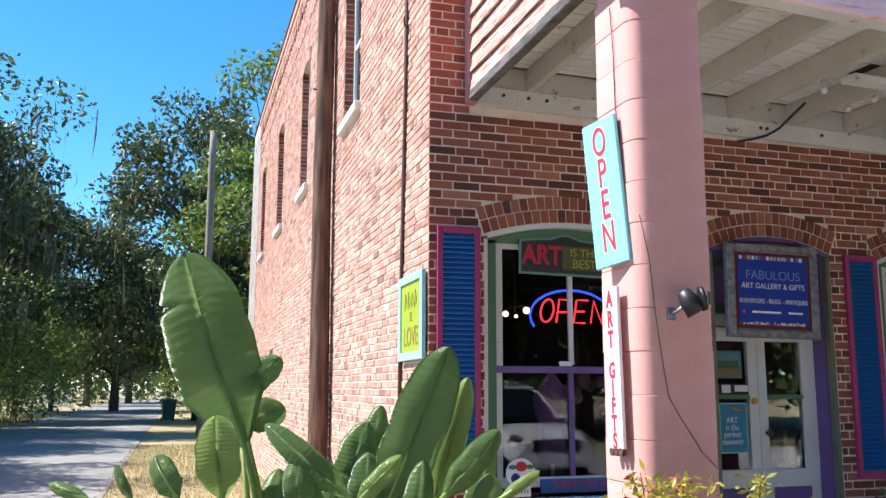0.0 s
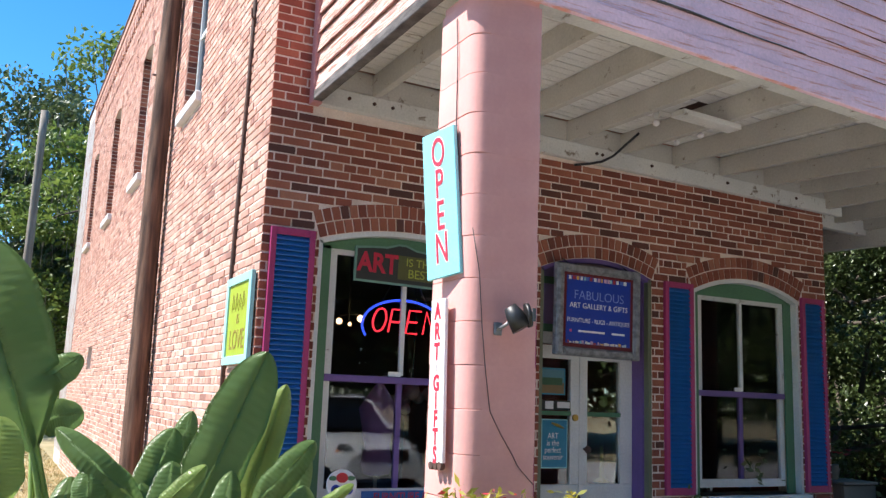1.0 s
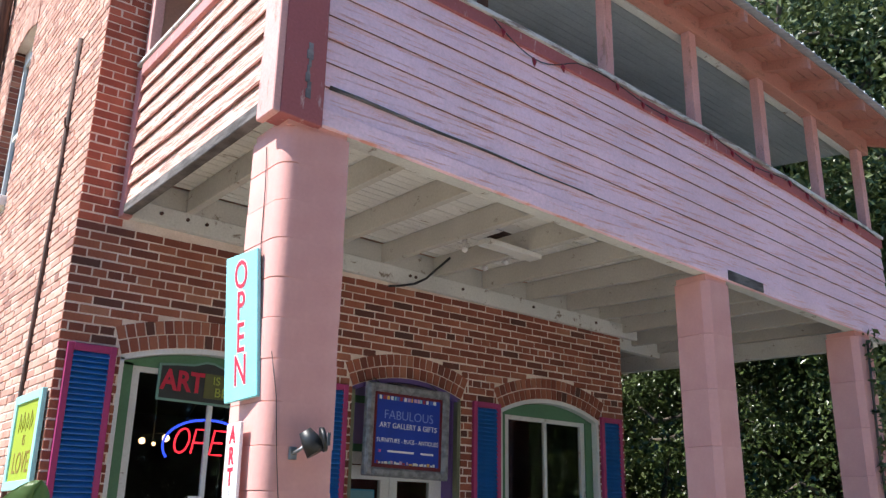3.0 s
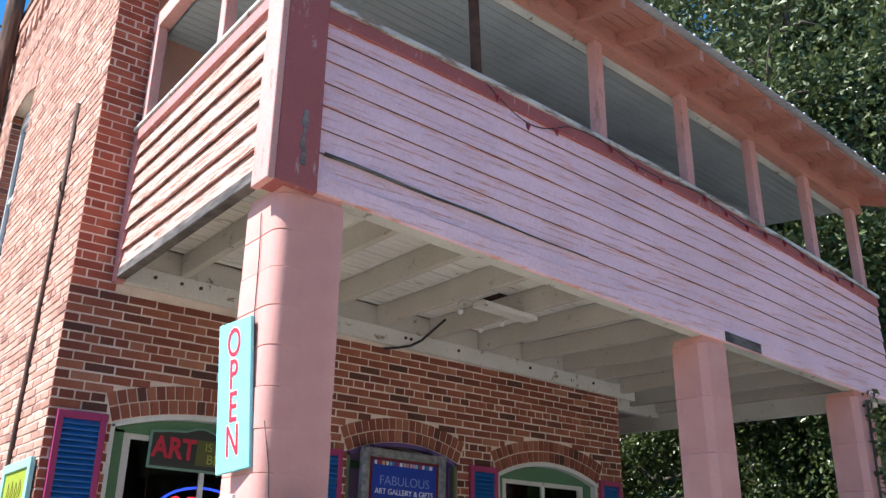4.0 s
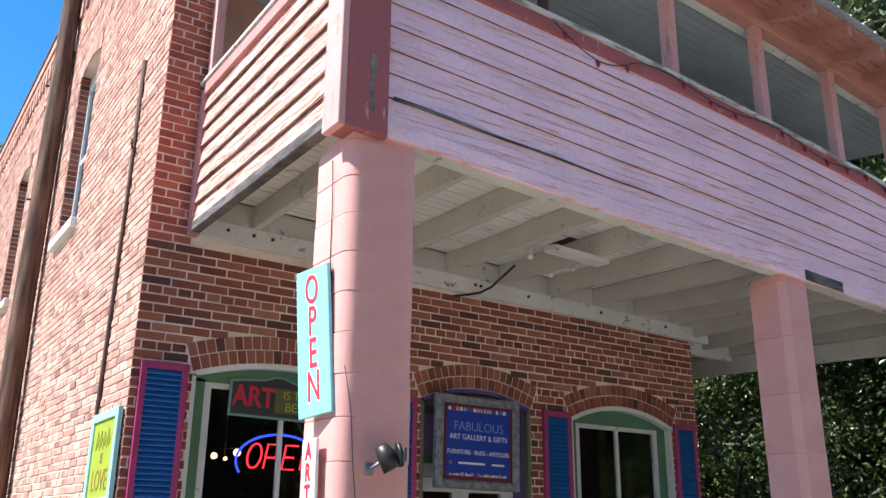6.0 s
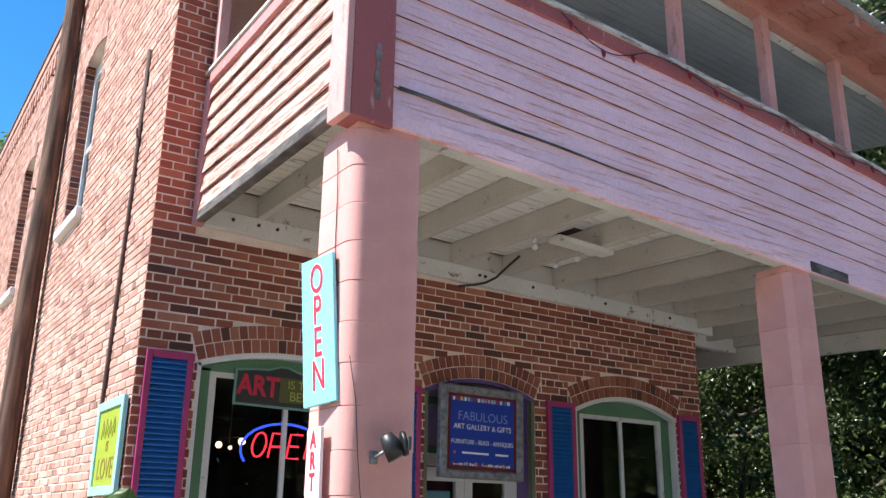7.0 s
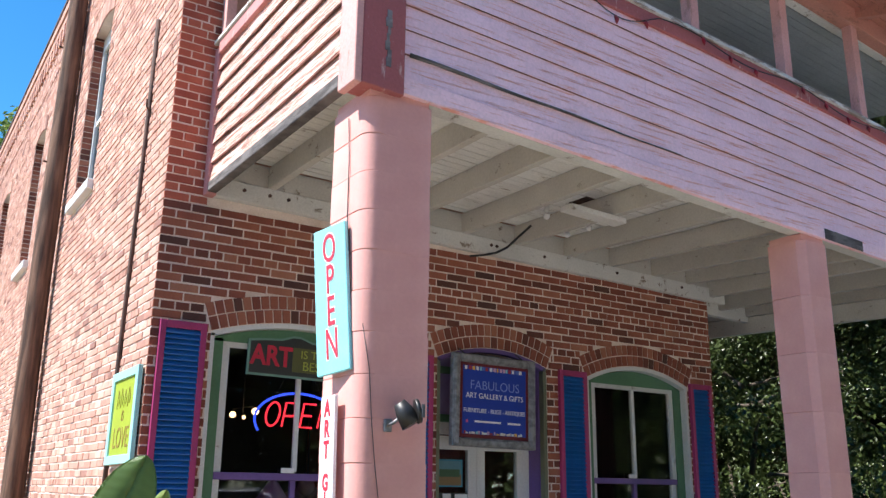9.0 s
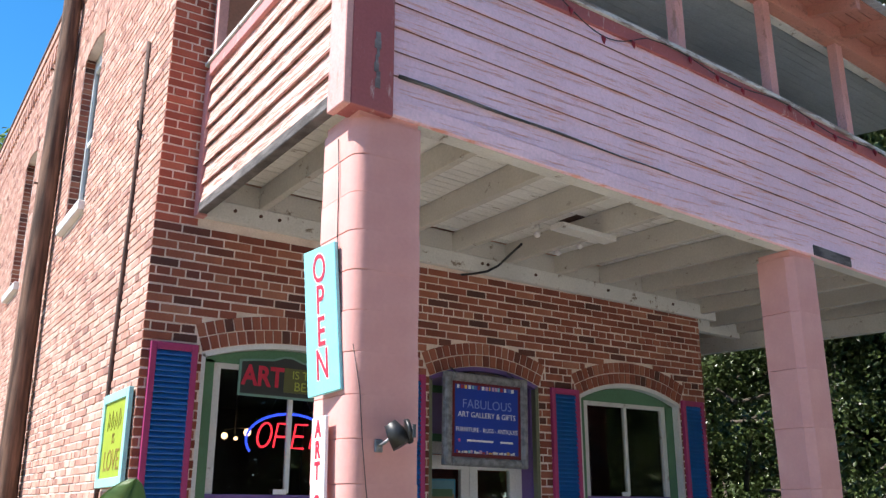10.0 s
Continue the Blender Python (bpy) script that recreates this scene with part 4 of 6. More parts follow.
# ---- signs on the pillar ----
osign = thing("open_sign", "cyan painted board with red letters hung on the pink pillar", "sign", m=sideways(0.322, -2.085, 2.668, 6.3, 16.0))
part("board", boxm(-0.116, -0.378, -0.012, 0.116, 0.378, 0.012, 0.003), CYAN, osign)
for k, ch in enumerate("OPEN"):
    words(ch, 0.215, LETTER_WHITE, osign, pose(0.0, 0.255 - 0.165 * k, 0.0125), 0.001, weight=0.008, squeeze=0.56)
    words(ch, 0.215, LETTER_RED, osign, pose(0.0, 0.255 - 0.165 * k, 0.0150), 0.0012, weight=0.001, squeeze=0.56)
bm = bmesh.new()
for y in (0.32, -0.25):
    box(bm, 0.06, y, -0.045, 0.10, y + 0.03, -0.0125)
part("bracket", bm, RUST, osign)
asign = thing("gift_sign", "narrow white board with red letters on the pink pillar", "sign", m=sideways(0.328, -2.105, 1.80, 2.0))
part("board", boxm(-0.072, -0.385, -0.010, 0.072, 0.385, 0.010, 0.003), WHITE, asign)
for k, ch in enumerate("ART"):
    words(ch, 0.112, LETTER_RED, asign, pose(0, 0.325 - 0.098 * k, 0.0115), 0.001, weight=0.004, squeeze=0.8)
words("&", 0.05, plain("faded_lettering", (0.62, 0.58, 0.60)), asign, pose(0, 0.055, 0.0115), 0.001)
for k, ch in enumerate("GIFTS"):
    words(ch, 0.104, LETTER_RED, asign, pose(0, -0.02 - 0.083 * k, 0.0115), 0.001, weight=0.004, squeeze=0.8)
bm = bmesh.new()
for k in (-1, 0, 1):
    tube(bm, [(0.045 * k, -0.398, -0.011), (0.045 * k, -0.398, 0.011)], 0.020, 8)
part("scalloped_foot", bm, RUST, asign)
bm = bmesh.new()
for y in (0.3, -0.3):
    box(bm, -0.02, y, -0.030, 0.02, y + 0.03, -0.0105)
part("bracket", bm, RUST, asign)

# ---- yellow sign on the side wall ----
ysign = thing("yellow_sign", "lime yellow hand-lettered sign in a pale blue frame on brick", "sign", m=sideways(-0.03, 0.37, 2.22, 0.5))
bm = bmesh.new()
for q in ((-0.345, -0.32, -0.285, 0.32), (0.285, -0.32, 0.345, 0.32), (-0.285, -0.32, 0.285, -0.26), (-0.285, 0.26, 0.285, 0.32)):
    box(bm, q[0], q[1], -0.012, q[2], q[3], 0.020, 0.003)
part("frame", bm, PALE_BLUE, ysign, "pale blue wooden frame")
part("panel", boxm(-0.285, -0.26, -0.008, 0.285, 0.26, 0.006), LIME, ysign)
rnd = random.Random(4)
for z0, z1, n in ((0.06, 0.20, 4),):
    for k in range(n):
        x = -0.19 + 0.38 * (k + 0.5) / n
        bm = bmesh.new()
        tube(bm, [(x - 0.03, z0, 0.010), (x - 0.01, z1 - rnd.uniform(0, 0.05), 0.010), (x + 0.03, (z0 + z1) / 2, 0.010), (x + 0.01, z0 + 0.02, 0.010)], 0.0022, 5)
        part("brush_stroke", bm, DARK_TEXT, ysign, "brown painted stroke")
words("IS", 0.10, DARK_TEXT, ysign, pose(0, -0.0, 0.008), 0.001)
words("LOVE", 0.20, DARK_TEXT, ysign, pose(0, -0.15, 0.008), 0.001, squeeze=0.85)

# ---- spotlight on the pillar ----
spot = thing("floodlight", "black solar floodlight on a white arm on the pillar", "lamp", m=pose(0.53, FRONT - 0.0, 2.045))
bm = bmesh.new()
box(bm, -0.022, -0.012, -0.03, 0.022, 0.0, 0.03, 0.004)
tube(bm, [(0, -0.012, 0), (0.0, -0.06, 0.01), (0.02, -0.09, 0.035)], 0.008, 8)
part("arm", bm, SILVER, spot, "white mounting arm")
bm = bmesh.new()
tube(bm, [(0.01, -0.09, 0.10), (0.035, -0.10, 0.06), (0.065, -0.12, 0.0)], [0.030, 0.045, 0.052], 12)
part("head", bm, BLACK, spot)
bm = bmesh.new()
tube(bm, [(0.075, -0.135, 0.060), (0.092, -0.142, 0.064)], [0.058, 0.056], 14)
part("solar_panel", bm, BLACK, spot)
part("cell", boxm(0.072, -0.196, 0.03, 0.088, -0.190, 0.09), plain("grey_cell", (0.10, 0.11, 0.12), 0.2), spot)

# wires
wire = thing("wire", "thin dark cable straggling down the pink pillar", "cable")
bm = bmesh.new()
tube(bm, [(0.395, -2.275, 2.52), (0.425, -2.302, 2.30), (0.445, -2.305, 2.05), (0.47, -2.305, 1.85), (0.50, -2.305, 1.66), (0.56, -2.305, 1.56), (0.63, -2.305, 1.46), (0.66, -2.305, 1.41), (0.745, -2.305, 1.33)], 0.002, 5)
part("cable", bm, BLACK, wire)
tape = thing("wire", "thin cable hanging down the pillar from the balcony", "cable")
bm = bmesh.new()
tube(bm, [(0.362, -2.10, 3.64), (0.364, -2.12, 3.4), (0.362, -2.13, 3.1), (0.364, -2.16, 2.9)], 0.003, 5)
part("cable", bm, BLACK, tape)
lead = thing("wire", "dark electric cable sagging below the porch ceiling", "cable")
bm = bmesh.new()
tube(bm, [(3.02, -0.35, 3.96), (2.98, -0.22, 3.88), (2.93, -0.13, 3.80), (2.84, -0.085, 3.745), (2.72, -0.07, 3.71), (2.60, -0.03, 3.69)], 0.011, 6)
part("cable", bm, BLACK, lead)
for x, y in ((2.78, -0.84), (3.28, -0.79), (3.26, -0.54)):
    b = thing("porch_bulb", "bare unlit bulb in a white porch ceiling socket", "lamp", "porch bulbs", m=pose(x, y, 3.97))
    bm = bmesh.new()
    tube(bm, [(0, 0, 0), (0, 0, -0.07)], 0.022, 8)
    part("socket", bm, WHITE_WOOD, b)
    bm = bmesh.new()
    blob(bm, (0, 0, -0.098), 0.027)
    part("bulb", bm, WHITE, b)

# ---- string of coloured lights along the rail ----
lights = thing("string_lights", "sagging string of dark coloured bulbs on the balcony rail", "lights")
rnd = random.Random(8)
pts, x = [], 1.75
while x < 6.7:
    pts.append((x, FRONT - 0.055, 4.80 - lens_drop(x, FRONT, 4.8) + 0.03 * math.sin(x * 5.1) + (-0.10 * math.sin((x - 1.75) / 0.75 * math.pi) if x < 2.5 else 0.0)))
    x += 0.07
bm = bmesh.new()
tube(bm, pts, 0.004, 5)
part("cable", bm, BLACK, lights)
BULBS = [plain("bulb_" + n, c, 0.3) for n, c in (("green", (0.01, 0.10, 0.06)), ("red", (0.25, 0.01, 0.02)), ("blue", (0.02, 0.05, 0.16)), ("brown", (0.12, 0.05, 0.02)))]
for k, p in enumerate(pts):
    if k % 4 == 1 and rnd.random() < 0.75:
        bm = bmesh.new()
        tube(bm, [p, (p[0] + rnd.uniform(-0.01, 0.01), p[1] - 0.01, p[2] - 0.03), (p[0], p[1] - 0.012, p[2] - 0.065)], [0.010, 0.017, 0.004], 6)
        part("bulb", bm, BULBS[k % 4], lights)

# ---- dark line on the side wall, utility poles ----
pipe = thing("conduit", "thin dark brown line up the brick side wall", "pipe")
bm = bmesh.new()
tube(bm, [(-0.018, 0.80, 0.0), (-0.018, 0.74, 2.6), (-0.018, 0.66, 4.2), (-0.018, 0.66, 5.42)], 0.019, 8)
part("pipe", bm, RUST, pipe)
bm = bmesh.new()
tube(bm, [(-0.01, 0.66, 4.62), (-0.05, 0.60, 4.62), (-0.06, 0.58, 4.68)], 0.008, 6)
part("hook", bm, RUST, pipe, "small iron hook")


def utility_pole(x, y, h, r0, r1, label, lean=(0, 0), wood=None):
    p = thing("utility_pole", label, "pole", "utility poles", m=pose(x, y, 0))
    bm = bmesh.new()
    n = 12
    tube(bm, [(lean[0] * k / n + 0.008 * math.sin(k), lean[1] * k / n + 0.008 * math.cos(k * 1.4), -0.3 + (h + 0.3) * k / n) for k in range(n + 1)], [r0 + (r1 - r0) * k / n for k in range(n + 1)], 16)
    part("shaft", bm, wood or POLE_WOOD, p)
    return p


big = utility_pole(-0.145, 4.05, 10.5, 0.118, 0.098, "rough brown wooden utility pole close to the brick wall", (0.02, 0.32))
bm = bmesh.new()
for z in (7.9, 6.6, 5.2):
    tube(bm, [(-0.12, -0.03, z), (-0.16, -0.04, z)], 0.012, 6)
part("bolt", bm, RUST, big)
utility_pole(-0.80, 27.5, 11.4, 0.16, 0.13, "tall weathered grey utility pole beside the lane", wood=POLE_GREY)
cable = thing("overhead_cable", "thin overhead cables crossing the sky above the lane", "cable")
for z0, z1 in ((8.2, 7.2), (7.3, 6.0), (6.1, 7.9)):
    bm = bmesh.new()
    tube(bm, [(-16 + 16 * k / 10, 42, z0 + (z1 - z0) * k / 10 - 0.5 * math.sin(math.pi * k / 10)) for k in range(11)], 0.022, 5)
    part("strand", bm, BLACK, cable)

# ---- inside window 1: hanging shop signs ----
art = thing("window_sign", "dark scalloped board with red and yellow lettering in window", "sign", m=pose(1.085, 0.045, 2.675, 0, 1.0, 0))
bm = bmesh.new()
tops = [(-0.36, 0.10), (-0.25, 0.115), (-0.12, 0.125), (-0.03, 0.155), (0.03, 0.155), (0.12, 0.125), (0.25, 0.115), (0.36, 0.10)]


def board_outline(bm, grow, y0, y1):
    pts = [(-0.36 - grow, -0.125 - grow), (0.36 + grow, -0.125 - grow)] + [(x + (grow if x > 0.3 else -grow if x < -0.3 else 0), z + grow) for x, z in tops[::-1]]
    a, b = [bm.verts.new((x, y0, z)) for x, z in pts], [bm.verts.new((x, y1, z)) for x, z in pts]
    bm.faces.new(a), bm.faces.new(b[::-1])
    for k in range(len(pts)):
        bm.faces.new((a[k], a[(k + 1) % len(pts)], b[(k + 1) % len(pts)], b[k]))


board_outline(bm, 0.016, 0.004, 0.02)
part("border", bm, plain("sea_green_edge", (0.16, 0.30, 0.24)), art, "sea-green border")
bm = bmesh.new()
board_outline(bm, 0.0, 0.0, 0.012)
part("board", bm, plain("dark_sign_paint", (0.03, 0.032, 0.03)), art)
words("ART", 0.20, LETTER_RED, art, front(-0.195, -0.003, 0.0), 0.002, weight=0.006, squeeze=0.85)
part("plaque", boxm(-0.03, -0.004, -0.095, 0.33, -0.001, 0.085), plain("olive_plaque", (0.10, 0.10, 0.03)), art)
words("IS THE", 0.085, plain("yellow_green_lettering", (0.36, 0.40, 0.06)), art, front(0.15, -0.006, 0.035), 0.001)
words("BEST", 0.095, plain("yellow_green_lettering", (0.36, 0.40, 0.06)), art, front(0.15, -0.006, -0.05), 0.001)

neon = thing("neon_sign", "red and blue lit neon open sign hanging in window", "sign", m=pose(1.20, 0.20, 2.285))
LETTERS = {
    "O": [[(0.5 + 0.46 * math.cos(a * math.tau / 16), 0.5 + 0.5 * math.sin(a * math.tau / 16)) for a in range(17)]],
    "P": [[(0, 0), (0, 1), (0.6, 1), (0.85, 0.85), (0.85, 0.6), (0.6, 0.45), (0, 0.45)]],
    "E": [[(0.85, 1), (0, 1), (0, 0), (0.85, 0)], [(0, 0.5), (0.7, 0.5)]],
    "N": [[(0, 0), (0, 1), (0.8, 0), (0.8, 1)]],
}
for k, ch in enumerate("OPEN"):
    bm = bmesh.new()
    for line in LETTERS[ch]:
        tube(bm, [(-0.28 + 0.145 * k + 0.115 * u + 0.03 * v, 0, -0.09 + 0.175 * v) for u, v in line], 0.0075, 8)
    part("tube", bm, NEON_RED, neon, "glowing red glass tube")
bm = bmesh.new()
tube(bm, [(0.345 * math.cos(a), 0.01, -0.04 + 0.20 * math.sin(a)) for a in [math.radians(205 - 230 * k / 24) for k in range(25)]], 0.009, 8)
part("tube", bm, NEON_BLUE, neon, "glowing blue glass tube")
bm = bmesh.new()
for x in (-0.2, 0.2):
    tube(bm, [(x, 0.012, 0.12), (x * 0.6, 0.012, 0.27)], 0.002, 4)
part("chain", bm, SILVER, neon)
lampg = thing("ceiling_lamp", "small cluster of warm glowing bulbs inside shop", "lamp", m=pose(1.45, 2.0, 2.43))
for x, z, r in ((-0.11, -0.02, 0.030), (0.11, 0.02, 0.035), (0.0, -0.04, 0.018)):
    bm = bmesh.new()
    blob(bm, (x, 0, z), r)
    part("bulb", bm, BULB, lampg)
bm = bmesh.new()
tube(bm, [(0, 0.03, 0.0), (0, 0.03, 1.02)], 0.008, 6)
tube(bm, [(-0.11, 0.0, 0.03), (0, 0.03, 0.06), (0.11, 0.0, 0.06)], 0.006, 6)
part("stem", bm, BLACK, lampg)
banner = thing("sill_banner", "narrow blue banner with red lettering at window bottom", "sign", m=pose(1.13, 0.085, 1.0))
part("strip", boxm(-0.26, 0, -0.05, 0.55, 0.01, 0.045), BLUE, banner)
words("FURNITURE & RUGS", 0.085, LETTER_RED, banner, front(0.14, -0.003, 0.0), 0.001, squeeze=0.82)

# things seen behind the glass
# plain gown shape standing in for a doll hung in the window
gown = thing("dress_form", "purple gown shape behind shop window, for a hanging doll", "dress form", m=pose(1.20, 0.62, FLOOR))
bm = bmesh.new()
prof = [(0.02, 1.62), (0.05, 1.58), (0.10, 1.50), (0.15, 1.42), (0.12, 1.26), (0.09, 1.14), (0.12, 1.0), (0.10, 0.92), (0.03, 0.90)]
rings = [[bm.verts.new((r * math.cos(a * math.tau / 14) * (1 + 0.12 * (a % 2)), r * 0.7 * math.sin(a * math.tau / 14) * (1 + 0.12 * (a % 2)), z)) for a in range(14)] for r, z in prof]
for p, q in zip(rings, rings[1:]):
    for k in range(14):
        bm.faces.new((p[k], p[(k + 1) % 14], q[(k + 1) % 14], q[k])).smooth = True
part("drape", bm, plain("purple_cloth", (0.22, 0.13, 0.36), 0.8), gown)
bm = bmesh.new()
tube(bm, [(0, 0, 0), (0, 0, 0.95)], 0.015, 6)
for a in range(3):
    tube(bm, [(0, 0, 0.25), (0.22 * math.cos(a * 2.1), 0.22 * math.sin(a * 2.1), 0.0)], 0.012, 6)
part("stand", bm, WHITE_WOOD, gown)
orbs = thing("lantern_cluster", "cluster of dull round paper lanterns hanging in shop", "lanterns", m=pose(1.55, 0.75, 1.75))
rnd = random.Random(2)
for k in range(9):
    bm = bmesh.new()
    blob(bm, (rnd.uniform(-0.22, 0.25), rnd.uniform(-0.1, 0.1), rnd.uniform(-0.25, 0.12)), rnd.uniform(0.05, 0.075), u=8, v=6)
    part("lantern", bm, plain("grey_paper", (0.20, 0.18, 0.17), 0.9), orbs)
bm = bmesh.new()
tube(bm, [(0, 0, -0.1), (0, 0, 1.69)], 0.006, 5)
part("cord", bm, BLACK, orbs)
stand = thing("brass_lamp", "tall brass candlestick lamp inside glass door", "lamp", m=pose(3.20, 0.36, FLOOR))
bm = bmesh.new()
tube(bm, [(0, 0, 0), (0, 0, 0.84), (0, 0, 0.86)], [0.05, 0.05, 0.09], 12)
part("pedestal", bm, BLACK, stand)
bm = bmesh.new()
tube(bm, [(0, 0, 0.862), (0, 0, 0.885), (0, 0, 0.90), (0, 0, 1.10), (0, 0, 1.16)], [0.075, 0.05, 0.018, 0.016, 0.012], 12)
part("stem", bm, BRASS, stand)
for x0, x1, z0, z1, mat, nm, lab in ((2.46, 2.72, 1.19, 1.585, TEAL, "poster", "teal art poster taped inside glass door"), (2.43, 2.69, 1.78, 2.0, None, "postcard", "small painted landscape card inside glass door")):
    p = thing(nm, lab, "poster", m=pose((x0 + x1) / 2, 0.196, (z0 + z1) / 2))
    w, h = (x1 - x0) / 2, (z1 - z0) / 2
    part("border", boxm(-w, -0.001, -h, w, 0.002, h), PALE_BLUE if mat else TEAL, p)
    if mat:
        part("sheet", boxm(-w + 0.01, -0.003, -h + 0.01, w - 0.01, -0.0012, h - 0.01), TEAL, p)
        for k, tx in enumerate(("ART", "is the", "perfect", "souvenir")):
            words(tx, 0.066, LETTER_WHITE, p, front(-0.015, -0.004, 0.06 - 0.056 * k), 0.0006, squeeze=0.85)
        bm = bmesh.new()
        tube(bm, [(-0.03, -0.004, 0.165), (0.03, -0.004, 0.145), (0.09, -0.004, 0.125)], [0.006, 0.014, 0.006], 6)
        part("gold_mark", bm, BRASS, p)
    else:
        part("picture_sky", boxm(-w + 0.012, -0.003, -0.01, w - 0.012, -0.0012, h - 0.012), plain("card_sky", (0.10, 0.24, 0.30)), p)
        part("picture_field", boxm(-w + 0.012, -0.003, -h + 0.012, w - 0.012, -0.0012, -0.011), plain("card_field", (0.22, 0.14, 0.06)), p)
        part("picture_hill", boxm(-w + 0.03, -0.0045, -0.03, w - 0.03, -0.0032, 0.03), plain("card_hill", (0.05, 0.12, 0.06)), p)


def curtain(x0, x1, z0, z1, y):
    c = thing("curtain", "pale blue curtain gathered at the side of window", "curtain", m=pose(0, y, 0))
    bm = bmesh.new()
    n, rows = 28, []
    for j in range(9):
        t = j / 8
        z = z1 + (z0 - z1) * t
        pinch = 1 - 0.55 * math.exp(-((t - 0.72) / 0.16) ** 2)
        rows.append([bm.verts.new((x1 - (x1 - x0) * pinch * (1 - i / n), 0.028 * math.sin(i * 1.5 + j * 0.15), z)) for i in range(n + 1)])
    for p, q in zip(rows, rows[1:]):
        for i in range(n):
            bm.faces.new((p[i], p[i + 1], q[i + 1], q[i])).smooth = True
    bmesh.ops.solidify(bm, geom=bm.faces[:], thickness=0.004)
    part("cloth", bm, CLOTH_BLUE, c)


curtain(4.62, 5.10, 1.05, 2.72, 0.162)


def foliage(bm, n, place, size, rnd, long=1.6):
    """Loose leaves: each a folded pair of triangles; place() gives each leaf's point."""
    for _ in range(n):
        p = Vector(place())
        d = Vector((rnd.gauss(0, 1), rnd.gauss(0, 1), rnd.gauss(-0.2, 0.7))).normalized()
        s = d.orthogonal().normalized()
        s.rotate(Matrix.Rotation(rnd.uniform(0, math.tau), 3, d))
        k = size * rnd.uniform(0.6, 1.3)
        a, b = bm.verts.new(p), bm.verts.new(p + d * k * long)
        m1, m2 = bm.verts.new(p + d * k * long * 0.5 + s * k * 0.42), bm.verts.new(p + d * k * long * 0.5 - s * k * 0.42)
        bm.faces.new((a, m1, b)), bm.faces.new((a, b, m2))


def pot_plant(x, y, z, r, h, label, leafmat, spread, n, bloom=None, pot=None, tag="plant"):
    p = thing("potted_plant", label, tag, m=pose(x, y, z))
    bm = bmesh.new()
    tube(bm, [(0, 0, 0), (0, 0, h * 0.9), (0, 0, h)], [r * 0.75, r, r * 1.08], 14)
    part("pot", bm, pot or CONCRETE, p)
    rnd = random.Random(int(x * 100))
    bm = bmesh.new()
    foliage(bm, n, lambda: (rnd.gauss(0, spread * 0.5), rnd.gauss(0, spread * 0.4), h + abs(rnd.gauss(0.4, 0.35)) * spread * 1.3), 0.045, rnd)
    for k in range(5):
        tube(bm, [(0, 0, h * 0.8), (rnd.uniform(-1, 1) * spread * 0.5, rnd.uniform(-1, 1) * spread * 0.3, h + spread * 0.8)], 0.005, 4)
    part("leaves", bm, leafmat, p)
    if bloom:
        for k in range(14):
            bm = bmesh.new()
            c = Vector((rnd.gauss(0, spread * 0.42), rnd.gauss(0, spread * 0.3), h + spread * rnd.uniform(0.4, 1.1)))
            for q in range(9):
                a = q * math.tau / 9
                v0, v1, v2 = (bm.verts.new(c + Vector(o)) for o in ((0, 0, 0), (0.04 * math.cos(a), 0.04 * math.sin(a) - 0.01, 0.02), (0.04 * math.cos(a + 0.6), 0.04 * math.sin(a + 0.6) - 0.01, 0.02)))
                bm.faces.new((v0, v1, v2))
            part("blossom", bm, bloom, p)
    return p


ORANGE = plain("orange_petals", (0.62, 0.16, 0.03), 0.6)
PINK_PETAL = plain("pink_petals", (0.55, 0.06, 0.14), 0.6)
pot_plant(4.30, 0.48, 1.16, 0.13, 0.16, "red blossoms in a white pot behind window", LEAF_BRIGHT, 0.24, 60, ROSE, WHITE)
pot_plant(4.75, 0.24, 0.98, 0.07, 0.10, "small green plant in a black pot on window sill", LEAF_OAK, 0.22, 130, None, BLACK)
pot_plant(4.22, 0.24, 0.98, 0.06, 0.08, "small green plant on window sill", LEAF_OAK, 0.14, 70, None, BLACK)
stool = thing("plant_stand", "white wooden stand behind window", "stand", m=pose(4.30, 0.48, FLOOR))
bm = bmesh.new()
box(bm, -0.18, -0.14, 0.92, 0.18, 0.14, 0.958, 0.005)
part("top", bm, SASH_WHITE, stool)
for sx in (-0.15, 0.15):
    for sy in (-0.11, 0.11):
        part("leg", boxm(sx - 0.018, sy - 0.018, 0, sx + 0.018, sy + 0.018, 0.918), SASH_WHITE, stool)
pot_plant(3.75, -0.32, FLOOR, 0.16, 0.42, "pot of pink and white flowers below shutter", LEAF_OAK, 0.28, 120, PINK_PETAL)

# ---- sugar-skull plaque ----
skull = thing("skull_plaque", "white painted sugar-skull plaque with red rose by window", "plaque", m=pose(0.635, -0.12, 1.09, -6, 0, 0))


def disc(bm, cx, cz, rx, rz, y0, y1, n=20):
    a, b = [[bm.verts.new((cx + rx * math.cos(k * math.tau / n), y, cz + rz * math.sin(k * math.tau / n))) for k in range(n)] for y in (y0, y1)]
    bm.faces.new(a), bm.faces.new(b[::-1])
    for k in range(n):
        bm.faces.new((a[k], a[(k + 1) % n], b[(k + 1) % n], b[k]))


